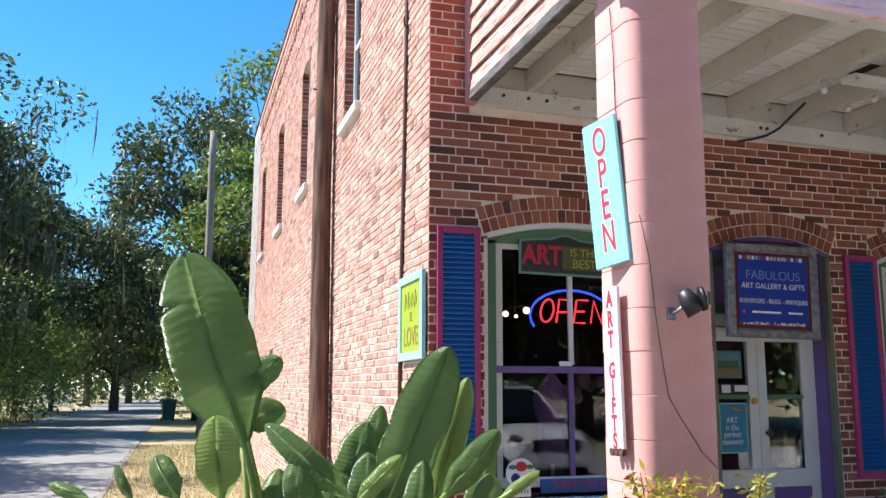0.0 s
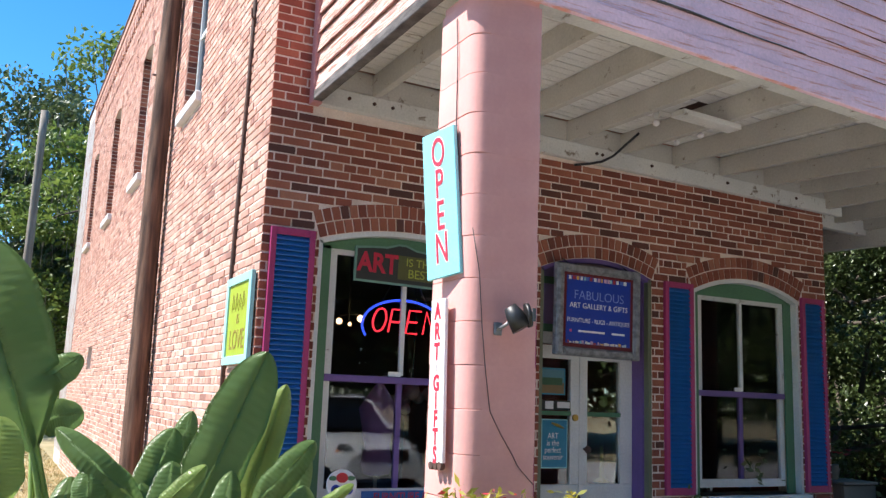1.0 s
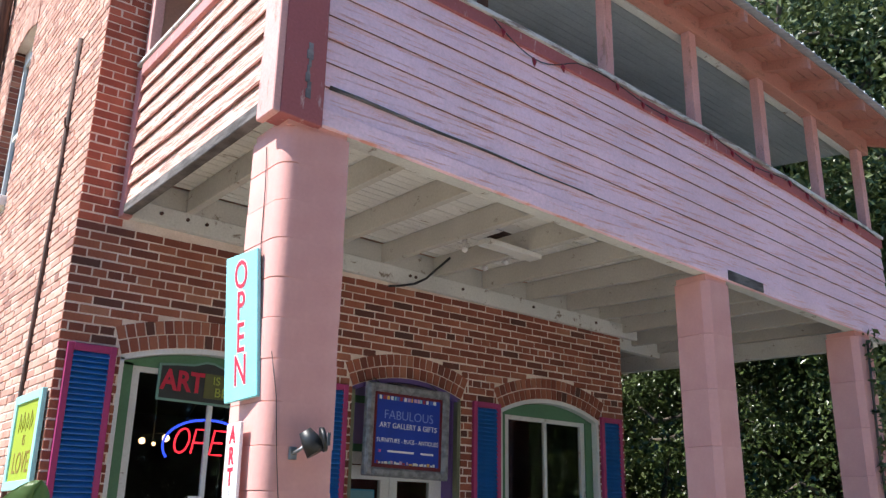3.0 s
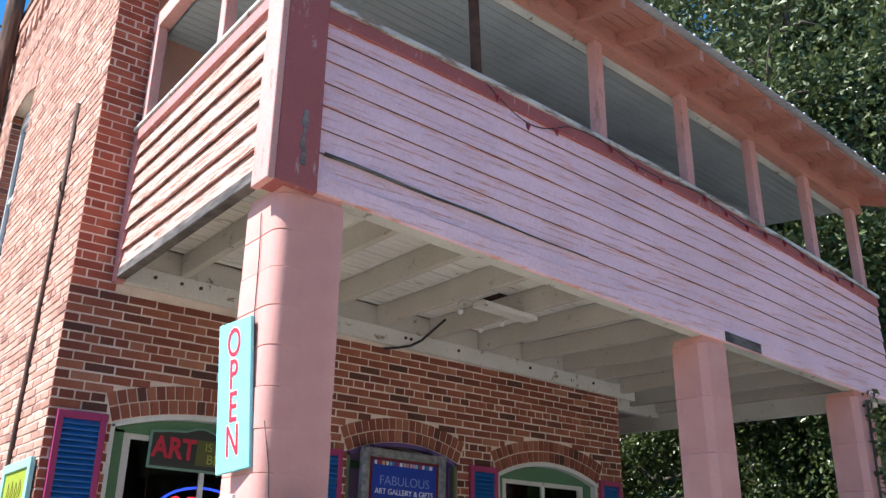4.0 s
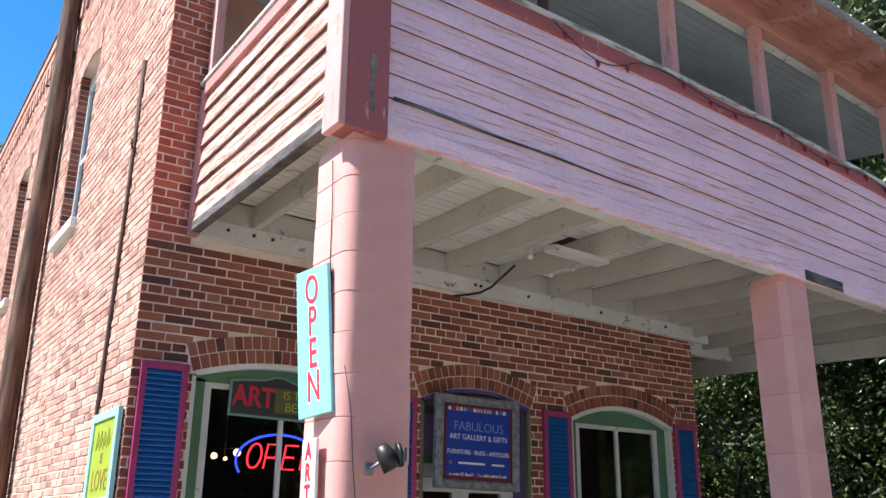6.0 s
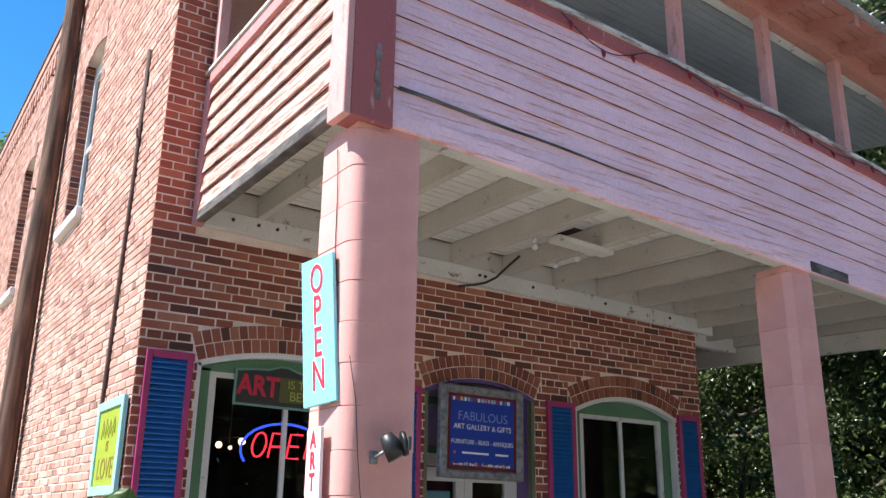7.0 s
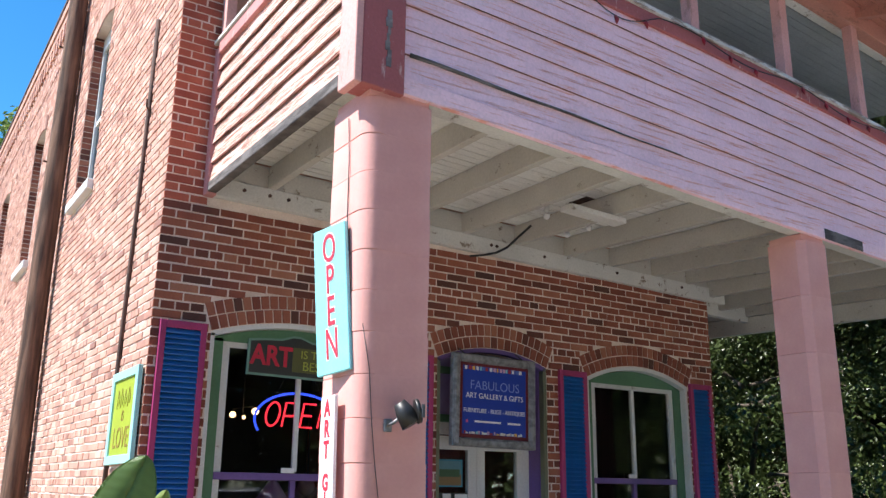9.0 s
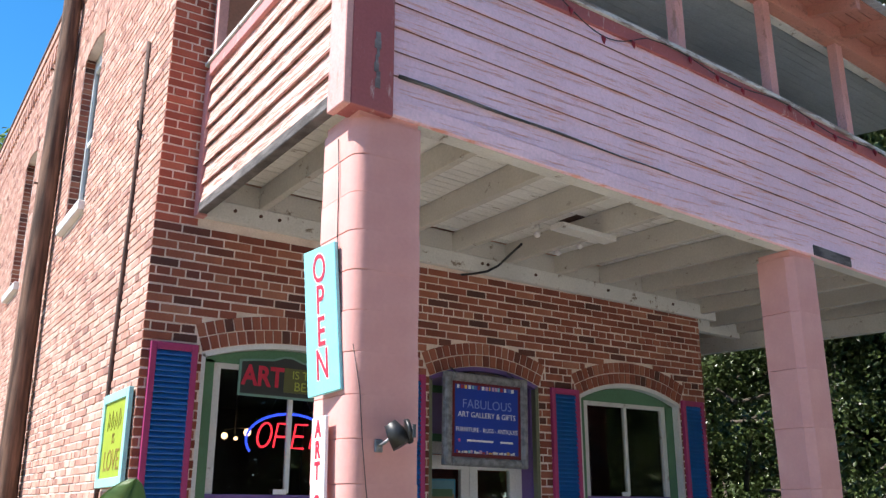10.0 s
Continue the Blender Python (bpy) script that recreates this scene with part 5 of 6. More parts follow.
bm = bmesh.new()
disc(bm, 0, 0.02, 0.108, 0.105, -0.010, 0.010, 28)
box(bm, -0.068, -0.009, -0.135, 0.068, 0.009, -0.05, 0.008)
part("face", bm, WHITE, skull)
for sx in (-1, 1):
    bm = bmesh.new()
    disc(bm, sx * 0.045, -0.01, 0.034, 0.034, -0.014, -0.0102)
    part("eye_ring", bm, SIGN_BLUE, skull)
    bm = bmesh.new()
    disc(bm, sx * 0.045, -0.01, 0.018, 0.018, -0.017, -0.0142)
    part("eye", bm, BLACK, skull)
    bm = bmesh.new()
    disc(bm, sx * 0.065, 0.065, 0.030, 0.016, -0.0135, -0.0102)
    part("leaf_mark", bm, GREEN_PAINT, skull)
bm = bmesh.new()
disc(bm, 0, 0.068, 0.042, 0.034, -0.016, -0.0102)
disc(bm, 0, 0.068, 0.022, 0.018, -0.020, -0.0162)
part("rose", bm, ROSE, skull)
bm = bmesh.new()
box(bm, -0.012, -0.0135, -0.065, 0.012, -0.0102, -0.04)
for k in range(5):
    box(bm, -0.05 + 0.022 * k, -0.0125, -0.11, -0.044 + 0.022 * k, -0.0095, -0.085)
part("teeth_lines", bm, BLACK, skull)
bm = bmesh.new()
tube(bm, [(0, 0.02, -1.09 + FLOOR), (0, 0.02, 0.05)], 0.008, 6)
part("stake", bm, BLACK, skull)

# ---- broad-leaved plant at the corner ----
paddle = thing("banana_plant", "clump of broad glossy green paddle leaves before the wall", "plant", m=pose(-1.05, -2.15, 0.0))
HOME = Vector((-1.05, -2.15, -0.06))
LEAVES = (  # foot, tip, half width, bend
    ((-1.39, -1.96, 1.38), (-1.70, -2.00, 2.23), 0.212, 0.10),
    ((-1.43, -1.96, 1.60), (-1.27, -2.04, 1.77), 0.073, 0.05),
    ((-1.40, -1.92, 1.49), (-1.24, -1.98, 1.55), 0.083, 0.08),
    ((-1.49, -2.21, 1.19), (-1.54, -2.25, 1.52), 0.102, 0.06),
    ((-0.82, -2.18, 1.10), (-0.59, -2.38, 1.81), 0.140, 0.06),
    ((-0.60, -2.18, 1.11), (-0.48, -2.31, 1.68), 0.072, 0.05),
    ((-0.66, -2.09, 1.12), (-0.51, -2.22, 1.67), 0.063, 0.05),
    ((-0.97, -1.94, 1.11), (-0.87, -2.03, 1.48), 0.094, 0.06),
    ((-0.83, -1.90, 1.26), (-0.79, -1.96, 1.55), 0.061, 0.06),
    ((-0.62, -2.38, 1.19), (-0.41, -2.49, 1.46), 0.068, 0.08),
    ((-1.00, -2.37, 1.20), (-1.33, -2.42, 1.48), 0.062, 0.12),
    ((-1.02, -2.57, 1.20), (-0.87, -2.65, 1.38), 0.042, 0.05),
    ((-1.66, -2.38, 1.22), (-1.76, -2.37, 1.38), 0.058, 0.05),
    ((-1.83, -2.21, 1.20), (-1.91, -2.21, 1.33), 0.024, 0.05),
    ((-1.20, -2.40, 1.17), (-1.23, -2.43, 1.35), 0.069, 0.05),
    ((-0.43, -2.55, 1.20), (-0.28, -2.61, 1.31), 0.027, 0.04),
    ((-1.97, -2.39, 1.23), (-2.14, -2.34, 1.29), 0.028, 0.05),
)


def paddle_leaf(foot, tip, half, bend, seed):
    """A paddle leaf: blade with a folded midrib, ribs pressed into it, a wavy and here and there torn edge; its stalk runs to the clump's foot."""
    rnd = random.Random(seed)
    foot, tip = Vector(foot) - HOME, Vector(tip) - HOME
    axis = tip - foot
    long = axis.length
    axis.normalize()
    out = Vector((-0.25, -1.0, 0.15))
    side = axis.cross(out).normalized()
    out = side.cross(axis).normalized()
    bm = bmesh.new()
    nu, nv = 84, 6
    tears = [rnd.uniform(0.25, 0.85) for _ in range(2)] if seed == 1 else []
    for s in (-1, 1):
        rows = []
        for i in range(nu + 1):
            t = i / nu
            shape = max(0.0, min(1.0, t * 3.2) ** 0.8 * (1 - max(0.0, (t - 0.55) / 0.45) ** 2.6) ** 0.6)
            wide = 0.88 * half * shape * (1 + 0.02 * math.sin(i * 0.3 + seed))
            for k, c in enumerate(tears):
                if (k % 2 == 0) == (s > 0):
                    wide *= 1 - 0.35 * math.exp(-((t - c) / 0.018) ** 2)
            middle = foot + axis * long * t - out * bend * (t * t) + out * bend * 0.4 * math.sin(math.pi * t)
            row = []
            for j in range(nv + 1):
                v = j / nv
                lift = 0.20 * half * v * (1 - v * 0.9) + 0.0013 * math.sin(i * 1.57 + 3 * v) * min(1, 4 * v) + 0.006 * noise.noise((t * 5 + seed, v * 2, s))
                row.append(bm.verts.new(middle + side * s * wide * v + out * (lift - 0.02 * v * v) + axis * (-0.05 * half * v)))
            rows.append(row)
        for p, q in zip(rows, rows[1:]):
            for j in range(nv):
                bm.faces.new((p[j], p[j + 1], q[j + 1], q[j])).smooth = True
    bmesh.ops.solidify(bm, geom=bm.faces[:], thickness=0.002)
    blade = part("leaf", bm, PADDLE_LIGHT if seed in (4, 6, 12, 16) else PADDLE, paddle)
    bm = bmesh.new()
    root = Vector((rnd.uniform(-0.18, 0.18) + foot.x * 0.35, rnd.uniform(-0.12, 0.12) + foot.y * 0.35, -0.02))
    line = [root, root.lerp(foot, 0.6) + Vector((0, 0, 0.05)), foot] + [foot + axis * long * t - out * bend * (t * t) + out * (bend * 0.4 * math.sin(math.pi * t) - 0.004) for t in (0.3, 0.6, 0.93)]
    tube(bm, line, [0.022, 0.016, 0.011, 0.008, 0.005, 0.002], 7)
    part("stalk", bm, RIB, blade, "pale green stalk and midrib")


for k, (foot, tip, half, bend) in enumerate(LEAVES):
    paddle_leaf(foot, tip, half, bend, k + 1)
rnd = random.Random(21)
for k in range(16):   # the crowded middle leaves of the clump
    f = Vector((rnd.uniform(-1.35, -0.35), rnd.uniform(-2.3, -1.9), rnd.uniform(0.82, 1.02)))
    paddle_leaf(f, f + Vector((rnd.uniform(-0.16, 0.22), rnd.uniform(-0.12, 0.0), rnd.uniform(0.30, 0.44))), rnd.uniform(0.06, 0.10), 0.09, 40 + k)
for k in range(9):   # the lower leaves of the clump
    a = rnd.uniform(0, math.tau)
    f = HOME + Vector((0.45 * math.cos(a), 0.3 * math.sin(a), rnd.uniform(0.45, 0.75)))
    paddle_leaf(f, f + Vector((0.38 * math.cos(a), 0.3 * math.sin(a), rnd.uniform(0.2, 0.38))), rnd.uniform(0.08, 0.13), 0.1, 60 + k)

# ---- golden shrub at the pillar, blades at the pole ----
shrub = thing("nandina_shrub", "low yellow-green and red-tipped shrub before the pillar", "shrub", m=pose(0.36, -2.72, 0.0))
rnd = random.Random(31)
bm = bmesh.new()
sprays = []
for k in range(26):
    x, y, z = rnd.uniform(-0.42, 0.42), rnd.uniform(-0.15, 0.15), rnd.uniform(1.12, 1.42)
    z -= 0.10 * abs(math.sin(k * 1.9))
    tube(bm, [(x * 0.35, y * 0.35, 0), (x * 0.7, y * 0.7, z * 0.6), (x, y, z)], [0.008, 0.005, 0.002], 5)
    sprays.append((x, y, z))
part("stem", bm, BARK, shrub)
bm = bmesh.new()


def spray():
    x, y, z = rnd.choice(sprays)
    return x + rnd.gauss(0, 0.035), y + rnd.gauss(0, 0.03), z - abs(rnd.gauss(0, 0.10))


foliage(bm, 1500, spray, 0.020, rnd, 2.4)
part("leaves", bm, LEAF_GOLD, shrub)
bm = bmesh.new()
foliage(bm, 110, spray, 0.018, rnd, 2.0)
part("red_leaves", bm, ROSE, shrub, "red young leaves")
for x, y, tall, lab in ((-0.50, 0.60, 1.32, "tall yellow-green blade leaves beside the wooden pole"), (-1.9, -1.2, 0.8, "yellow-green weeds in the dry lawn")):
    b = thing("blade_plant", lab, "plant", m=pose(x, y, 0))
    bm = bmesh.new()
    for k in range(26):
        px, py, a, h = rnd.gauss(0, 0.10), rnd.gauss(0, 0.08), rnd.uniform(0, math.tau), tall * rnd.uniform(0.6, 1.0)
        lx, ly = 0.16 * math.cos(a), 0.16 * math.sin(a)
        w = 0.022
        pts = [(px, py, 0), (px + lx * 0.25, py + ly * 0.25, h * 0.6), (px + lx, py + ly, h)]
        for (p, q, w0, w1) in ((pts[0], pts[1], w * 0.6, w), (pts[1], pts[2], w, 0.001)):
            bm.faces.new([bm.verts.new(v) for v in ((p[0] - w0, p[1], p[2]), (p[0] + w0, p[1], p[2]), (q[0] + w1, q[1], q[2]), (q[0] - w1, q[1], q[2]))])
    bmesh.ops.solidify(bm, geom=bm.faces[:], thickness=0.0015)
    part("blades", bm, BLADE, b)


def mesh_np(name, verts, faces, mat, parent=None, smooth=False):
    me = bpy.data.meshes.new(name)
    me.from_pydata(verts.tolist() if hasattr(verts, "tolist") else verts, [], faces.tolist() if hasattr(faces, "tolist") else faces)
    me.materials.append(mat)
    ob = new(name, me)
    if parent:
        ob.parent = parent
    return ob


rng = np.random.default_rng(7)


def blades_np(n, x0, x1, y0, y1, h, w):
    p = np.stack([rng.uniform(x0, x1, n), rng.uniform(y0, y1, n), np.full(n, -0.03)], 1)
    a, k = rng.uniform(0, math.tau, n), h * rng.uniform(0.4, 1.2, n)
    s = np.stack([np.cos(a), np.sin(a), 0 * a], 1) * w
    tip = p + np.stack([rng.normal(0, 0.4, n) * k, rng.normal(0, 0.4, n) * k, k], 1)
    v = np.stack([p - s, p + s, tip], 1).reshape(-1, 3)
    return v, np.arange(3 * n).reshape(-1, 3)


v, f = blades_np(26000, -2.85, -0.02, -2.0, 22.0, 0.07, 0.006)
tagged(mesh_np("dry_grass", v, f, DRY_BLADE), "thin dry brown grass on the strip beside the lane", "grass", kind="stuff")
v, f = blades_np(9000, -11.5, -8.5, 4.0, 50.0, 0.14, 0.014)
tagged(mesh_np("verge_grass", v, f, DRY_BLADE), "rough grass verge across the lane", "grass", kind="stuff")


# ---- trees ----
def leaves_np(points, size, rng, long=1.5):
    n = len(points)
    d = rng.normal(0, 1, (n, 3))
    d[:, 2] -= 0.3
    d /= np.linalg.norm(d, axis=1, keepdims=True)
    s = np.cross(d, rng.normal(0, 1, (n, 3)))
    s /= np.linalg.norm(s, axis=1, keepdims=True) + 1e-9
    k = (size * rng.uniform(0.6, 1.35, n))[:, None]
    mid = points + d * k * long * 0.5 - np.cross(d, s) * k * 0.12
    v = np.stack([points, mid + s * k * 0.4, points + d * k * long, mid - s * k * 0.4], 1).reshape(-1, 3)
    i = np.arange(n)[:, None] * 4
    return v, np.concatenate([i + [0, 1, 2], i + [0, 2, 3]], 0)


def tree(name, label, seed, h, spread, low, leaf, n, size, mat, moss=0, trunk_r=0.32, limbs=11, category="tree"):
    """A tree: tapered trunk, bent limbs and twigs, a crown of leaf clumps set along the limbs, hanging moss."""
    rng = np.random.default_rng(seed)
    rnd = random.Random(seed)
    t = thing(name, label, category)
    bm = bmesh.new()
    lean = (rnd.uniform(-0.6, 0.6), rnd.uniform(-0.6, 0.6))
    stem = [(lean[0] * k * k, lean[1] * k * k, h * 0.8 * k - 0.3) for k in (0, 0.15, 0.35, 0.6, 0.8, 1.0)]
    tube(bm, stem, [trunk_r * 1.25, trunk_r, trunk_r * 0.8, trunk_r * 0.5, trunk_r * 0.3, 0.05], 9)
    clumps = []
    for k in range(limbs):
        a = k * 2.4 + rnd.uniform(-0.4, 0.4)
        t0 = rnd.uniform(max(low, 0.12), 0.78)
        z0 = h * 0.8 * t0
        reach = spread * rnd.uniform(0.55, 1.0) * (1.15 - 0.55 * t0)
        up = h * rnd.uniform(0.06, 0.22)
        c = Vector((lean[0] * t0 * t0, lean[1] * t0 * t0, z0))
        e = c + Vector((reach * math.cos(a), reach * math.sin(a), up))
        m = c.lerp(e, 0.5) + Vector((rnd.uniform(-0.4, 0.4), rnd.uniform(-0.4, 0.4), rnd.uniform(0.1, 0.7)))
        tube(bm, [c, m, e], [trunk_r * 0.4, trunk_r * 0.2, 0.03], 6)
        for q in range(5):
            u = rnd.uniform(0.35, 1.08)
            p = m.lerp(e, (u - 0.5) * 2) if u > 0.5 else c.lerp(m, u * 2)
            g = p + Vector((rnd.gauss(0, 0.9), rnd.gauss(0, 0.9), rnd.gauss(0.2, 0.7)))
            tube(bm, [p, p.lerp(g, 0.6) + Vector((0, 0, 0.15)), g], [0.05, 0.03, 0.01], 4)
            clumps.append((g, rnd.uniform(0.6, 1.25) * leaf))
    for q in range(6):
        g = Vector((lean[0], lean[1], h * 0.8)) + Vector((rnd.gauss(0, spread * 0.25), rnd.gauss(0, spread * 0.25), rnd.uniform(0, h * 0.17)))
        tube(bm, [stem[-2], g], [0.06, 0.02], 4)
        clumps.append((g, rnd.uniform(0.6, 1.1) * leaf))
    part("trunk", bm, BARK, t, "grey-brown bark")
    which = rng.integers(0, len(clumps), n)
    centre, radius = np.array([c[0] for c in clumps])[which], np.array([c[1] for c in clumps])[which]
    d = rng.normal(0, 1, (n, 3))
    d /= np.linalg.norm(d, axis=1, keepdims=True)
    pts = centre + d * (radius * rng.uniform(0.25, 1.0, n) ** 0.6)[:, None] * np.array([1.15, 1.15, 0.72])
    pts[:, 2] = np.maximum(pts[:, 2], 0.05)
    tagged(mesh_np("crown", *leaves_np(pts, size, rng), mat, t), kind="stuff")
    if moss:
        w = rng.integers(0, len(clumps), moss)
        p = np.array([c[0] for c in clumps])[w] + rng.normal(0, 0.7, (moss, 3)) * np.array([1, 1, 0.3])
        a, k, wd = rng.uniform(0, math.tau, moss), rng.uniform(0.5, 2.2, moss), rng.uniform(0.015, 0.05, moss)
        s = np.stack([np.cos(a) * wd, np.sin(a) * wd, 0 * a], 1)
        mid = p + np.stack([rng.normal(0, 0.05, moss), rng.normal(0, 0.05, moss), -k * 0.5], 1)
        end = p + np.stack([rng.normal(0, 0.12, moss), rng.normal(0, 0.12, moss), -k], 1)
        v = np.stack([p - s * 0.4, p + s * 0.4, mid + s, end, mid - s], 1).reshape(-1, 3)
        tagged(mesh_np("moss", v, np.arange(5 * moss).reshape(-1, 5), MOSS, t), kind="stuff")
    return t


oak = tree("oak_tree", "large oak with dense green crown and hanging grey moss", 3, 16.0, 6.5, 0.12, 1.6, 24000, 0.20, LEAF_OAK, 600, 0.32, 15)
oak.matrix_basis = pose(-0.5, 42, 0)
oak.scale = (1.12, 1.12, 1.12)
tall = tree("oak_tree", "tall open-crowned tree with sunlit green leaves", 9, 17.0, 4.6, 0.25, 1.35, 14000, 0.20, LEAF_BRIGHT, 160)
tall.matrix_basis = pose(2.3, 34, 0)
mossy = tree("oak_tree", "dark shaded oak draped with long grey moss", 14, 15.0, 5.6, 0.10, 1.45, 17000, 0.19, LEAF_OAK, 1500, 0.32, 14)
mossy.matrix_basis = pose(-11.5, 30, 0)
canopy = tree("oak_tree", "tall oak with fine sunlit leaves and hanging moss", 41, 16.5, 6.5, 0.10, 1.45, 130000, 0.085, LEAF_OAK, 160, 0.34, 22)
canopy.matrix_basis = pose(15.5, 8.5, 0)
thicket = tree("thicket", "dense thicket of vines and shrubs with bright leaves", 23, 6.5, 3.6, 0.02, 1.25, 11000, 0.13, LEAF_BRIGHT, 0, 0.14, 16, "shrub")
thicket.matrix_basis = pose(-11.0, 32, 0)
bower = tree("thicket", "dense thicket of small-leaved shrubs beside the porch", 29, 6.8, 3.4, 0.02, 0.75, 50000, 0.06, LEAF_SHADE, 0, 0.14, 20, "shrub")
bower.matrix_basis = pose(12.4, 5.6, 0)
# oaks added out of view, coloured dark to keep the window reflections dark
shady = tree("oak_tree", "unseen oak across the street, leaves coloured dark for the window reflections", 52, 15.0, 6.0, 0.04, 1.9, 15000, 0.26, LEAF_SHADE, 0, 0.3, 20)
shady.matrix_basis = pose(4.0, -22.0, 0)
for src, places in ((shady, ((-14, -24, 10, 1.0), (-5, -22, 77, 0.95), (12, -22, 130, 1.0), (19, -23, 200, 1.05), (26, -22, 20, 1.1), (34, -24, 60, 1.15), (41, -19, 160, 1.1), (9, -29, 250, 1.25), (23, -30, 300, 1.3), (-24, -22, 310, 1.0))),
                    (canopy, ((19, 1.0, 300, 1.1), (17.5, 4.5, 250, 1.15), (12.5, 15, 30, 1.1), (20.5, 11.5, 140, 1.25), (13.2, 10.8, 80, 0.95), (15.5, 3.2, 40, 1.1), (15.0, 6.4, 200, 1.15))),
                    (bower, ((13.4, 2.4, 100, 1.0), (11.6, 9.6, 210, 1.0), (14.4, -1.2, 300, 1.0), (16.0, 6.0, 15, 1.5))),
                    (oak, ((-6.5, 92, 40, 1.0), (6.5, 74, 120, 1.1), (24, 14, 190, 1.2), (-6.0, 62, 210, 0.95))),
                    (mossy, ((-11.0, 42, 100, 1.1), (-12.0, 15.0, 200, 0.8), (-12.6, 23.0, 80, 0.8), (-13, 58, 20, 1.0), (-24, 40, 240, 1.0))),
                    (tall, ((-9.5, 80, 60, 0.9), (8.0, 52, 200, 0.95), (21, 6, 45, 1.1), (0.0, 104, 10, 0.9), (13, 10, 120, 0.95))),
                    (thicket, ((-10.8, 40, 170, 1.1), (-10.6, 50, 250, 1.1), (-10.2, 62, 20, 1.2), (1.5, 62, 140, 1.2), (1.2, 46, 80, 1.1), (-12.0, 26, 200, 1.0), (2.6, 36, 15, 0.9), (-2.5, 100, 60, 1.4), (-8.0, 96, 10, 1.4), (3.0, 84, 200, 1.3)))):
    for x, y, a, s in places:
        c = copy_thing(src, pose(x, y, 0, 0, 0, a))
        c.scale = (s, s, s)
n = 26000
a = rng.uniform(0, math.tau, n)
r = rng.uniform(118, 140, n)
crest = 8.5 + 2.5 * np.sin(a * 17) + 2.0 * np.sin(a * 41 + 1) + 1.2 * np.sin(a * 97)
p = np.stack([r * np.cos(a), r * np.sin(a), rng.uniform(0, 1, n) ** 0.8 * crest], 1)
v, f = leaves_np(p, 1.1, rng)
tagged(mesh_np("far_woods", v, f, LEAF_OAK), "distant dark green woods closing the horizon", "woods", kind="stuff")

vine = thing("vine", "green vine climbing over the far pink pillar", "vine", m=pose(6.19, FRONT - 0.04, 0))
rnd = random.Random(77)
bm = bmesh.new()
foliage(bm, 420, lambda: (abs(rnd.gauss(0.0, 0.09)) + 0.05, rnd.gauss(-0.03, 0.03), rnd.uniform(0.3, 3.5)), 0.05, rnd)
part("leaves", bm, LEAF_OAK, vine)
bm = bmesh.new()
tube(bm, [(0.1, 0.02, 0.0), (0.14, 0.02, 1.2), (0.08, 0.02, 2.4), (0.12, 0.02, 3.4)], 0.012, 5)
part("stem", bm, BARK, vine)

# ---- porch clutter past the corner, lane side things ----
crate = thing("planter_box", "grey wooden planter box with painted yellow flower", "planter", m=pose(6.75, 0.75, FLOOR))
for k in range(4):
    part("slat", boxm(-0.25, -0.20, 0.02 + 0.19 * k, 0.25, -0.17, 0.20 + 0.19 * k, 0.004), CONCRETE, crate)
for sx in (-0.25, 0.22):
    part("side_board", boxm(sx, -0.169, 0.0, sx + 0.03, 0.2, 0.78), CONCRETE, crate)
part("top_board", boxm(-0.27, -0.22, 0.781, 0.27, 0.22, 0.81, 0.005), CONCRETE, crate)
bm = bmesh.new()
disc(bm, 0.06, 0.55, 0.07, 0.06, -0.206, -0.2005, 9)
part("painted_flower", bm, plain("yellow_petals", (0.62, 0.42, 0.03)), crate)
pot_plant(6.65, 0.85, FLOOR + 0.812, 0.12, 0.16, "red-flowered pot on the grey planter box", LEAF_OAK, 0.24, 120, ROSE)
pot_plant(7.1, 0.3, FLOOR, 0.20, 0.66, "orange chrysanthemums in a tall brown pot", LEAF_OAK, 0.26, 120, ORANGE, RUST)

bin_ = thing("wheelie_bin", "dark green wheeled bin with blue lid on the verge", "bin", m=pose(-2.05, 41.0, 0.0, 0, 0, 8))
bm = bmesh.new()
vs = [bm.verts.new(p) for p in ((-0.26, -0.26, 0.06), (0.26, -0.26, 0.06), (0.26, 0.26, 0.06), (-0.26, 0.26, 0.06), (-0.34, -0.36, 1.0), (0.34, -0.36, 1.0), (0.34, 0.36, 1.0), (-0.34, 0.36, 1.0))]
for q in ((3, 2, 1, 0), (4, 5, 6, 7), (0, 1, 5, 4), (1, 2, 6, 5), (2, 3, 7, 6), (3, 0, 4, 7)):
    bm.faces.new([vs[i] for i in q])
part("body", bm, BIN_GREEN, bin_)
part("lid", boxm(-0.38, -0.40, 1.001, 0.38, 0.40, 1.10, 0.03), BIN_LID, bin_, "blue lid")
for sx in (-0.28, 0.28):
    bm = bmesh.new()
    tube(bm, [(sx - 0.03, 0.27, 0.1), (sx + 0.03, 0.27, 0.1)], 0.1, 12)
    part("wheel", bm, RUBBER, bin_)
fence = thing("picket_fence", "short white picket fence among trees by the lane", "fence", m=pose(-13.6, 74.0, 0))
for k in range(22):
    part("picket", boxm(0.17 * k, 0, 0, 0.17 * k + 0.10, 0.02, 1.25), SASH_WHITE, fence)
part("rail", boxm(0, 0.021, 0.35, 3.7, 0.06, 0.43), SASH_WHITE, fence)
part("rail", boxm(0, 0.021, 0.9, 3.7, 0.06, 0.98), SASH_WHITE, fence)

# ---- parked car across the street side, seen in the window glass ----
car = thing("parked_car", "white parked sport utility car facing the shop front", "car", m=pose(4.62, -10.71, 0.0, 0, 0, 85))


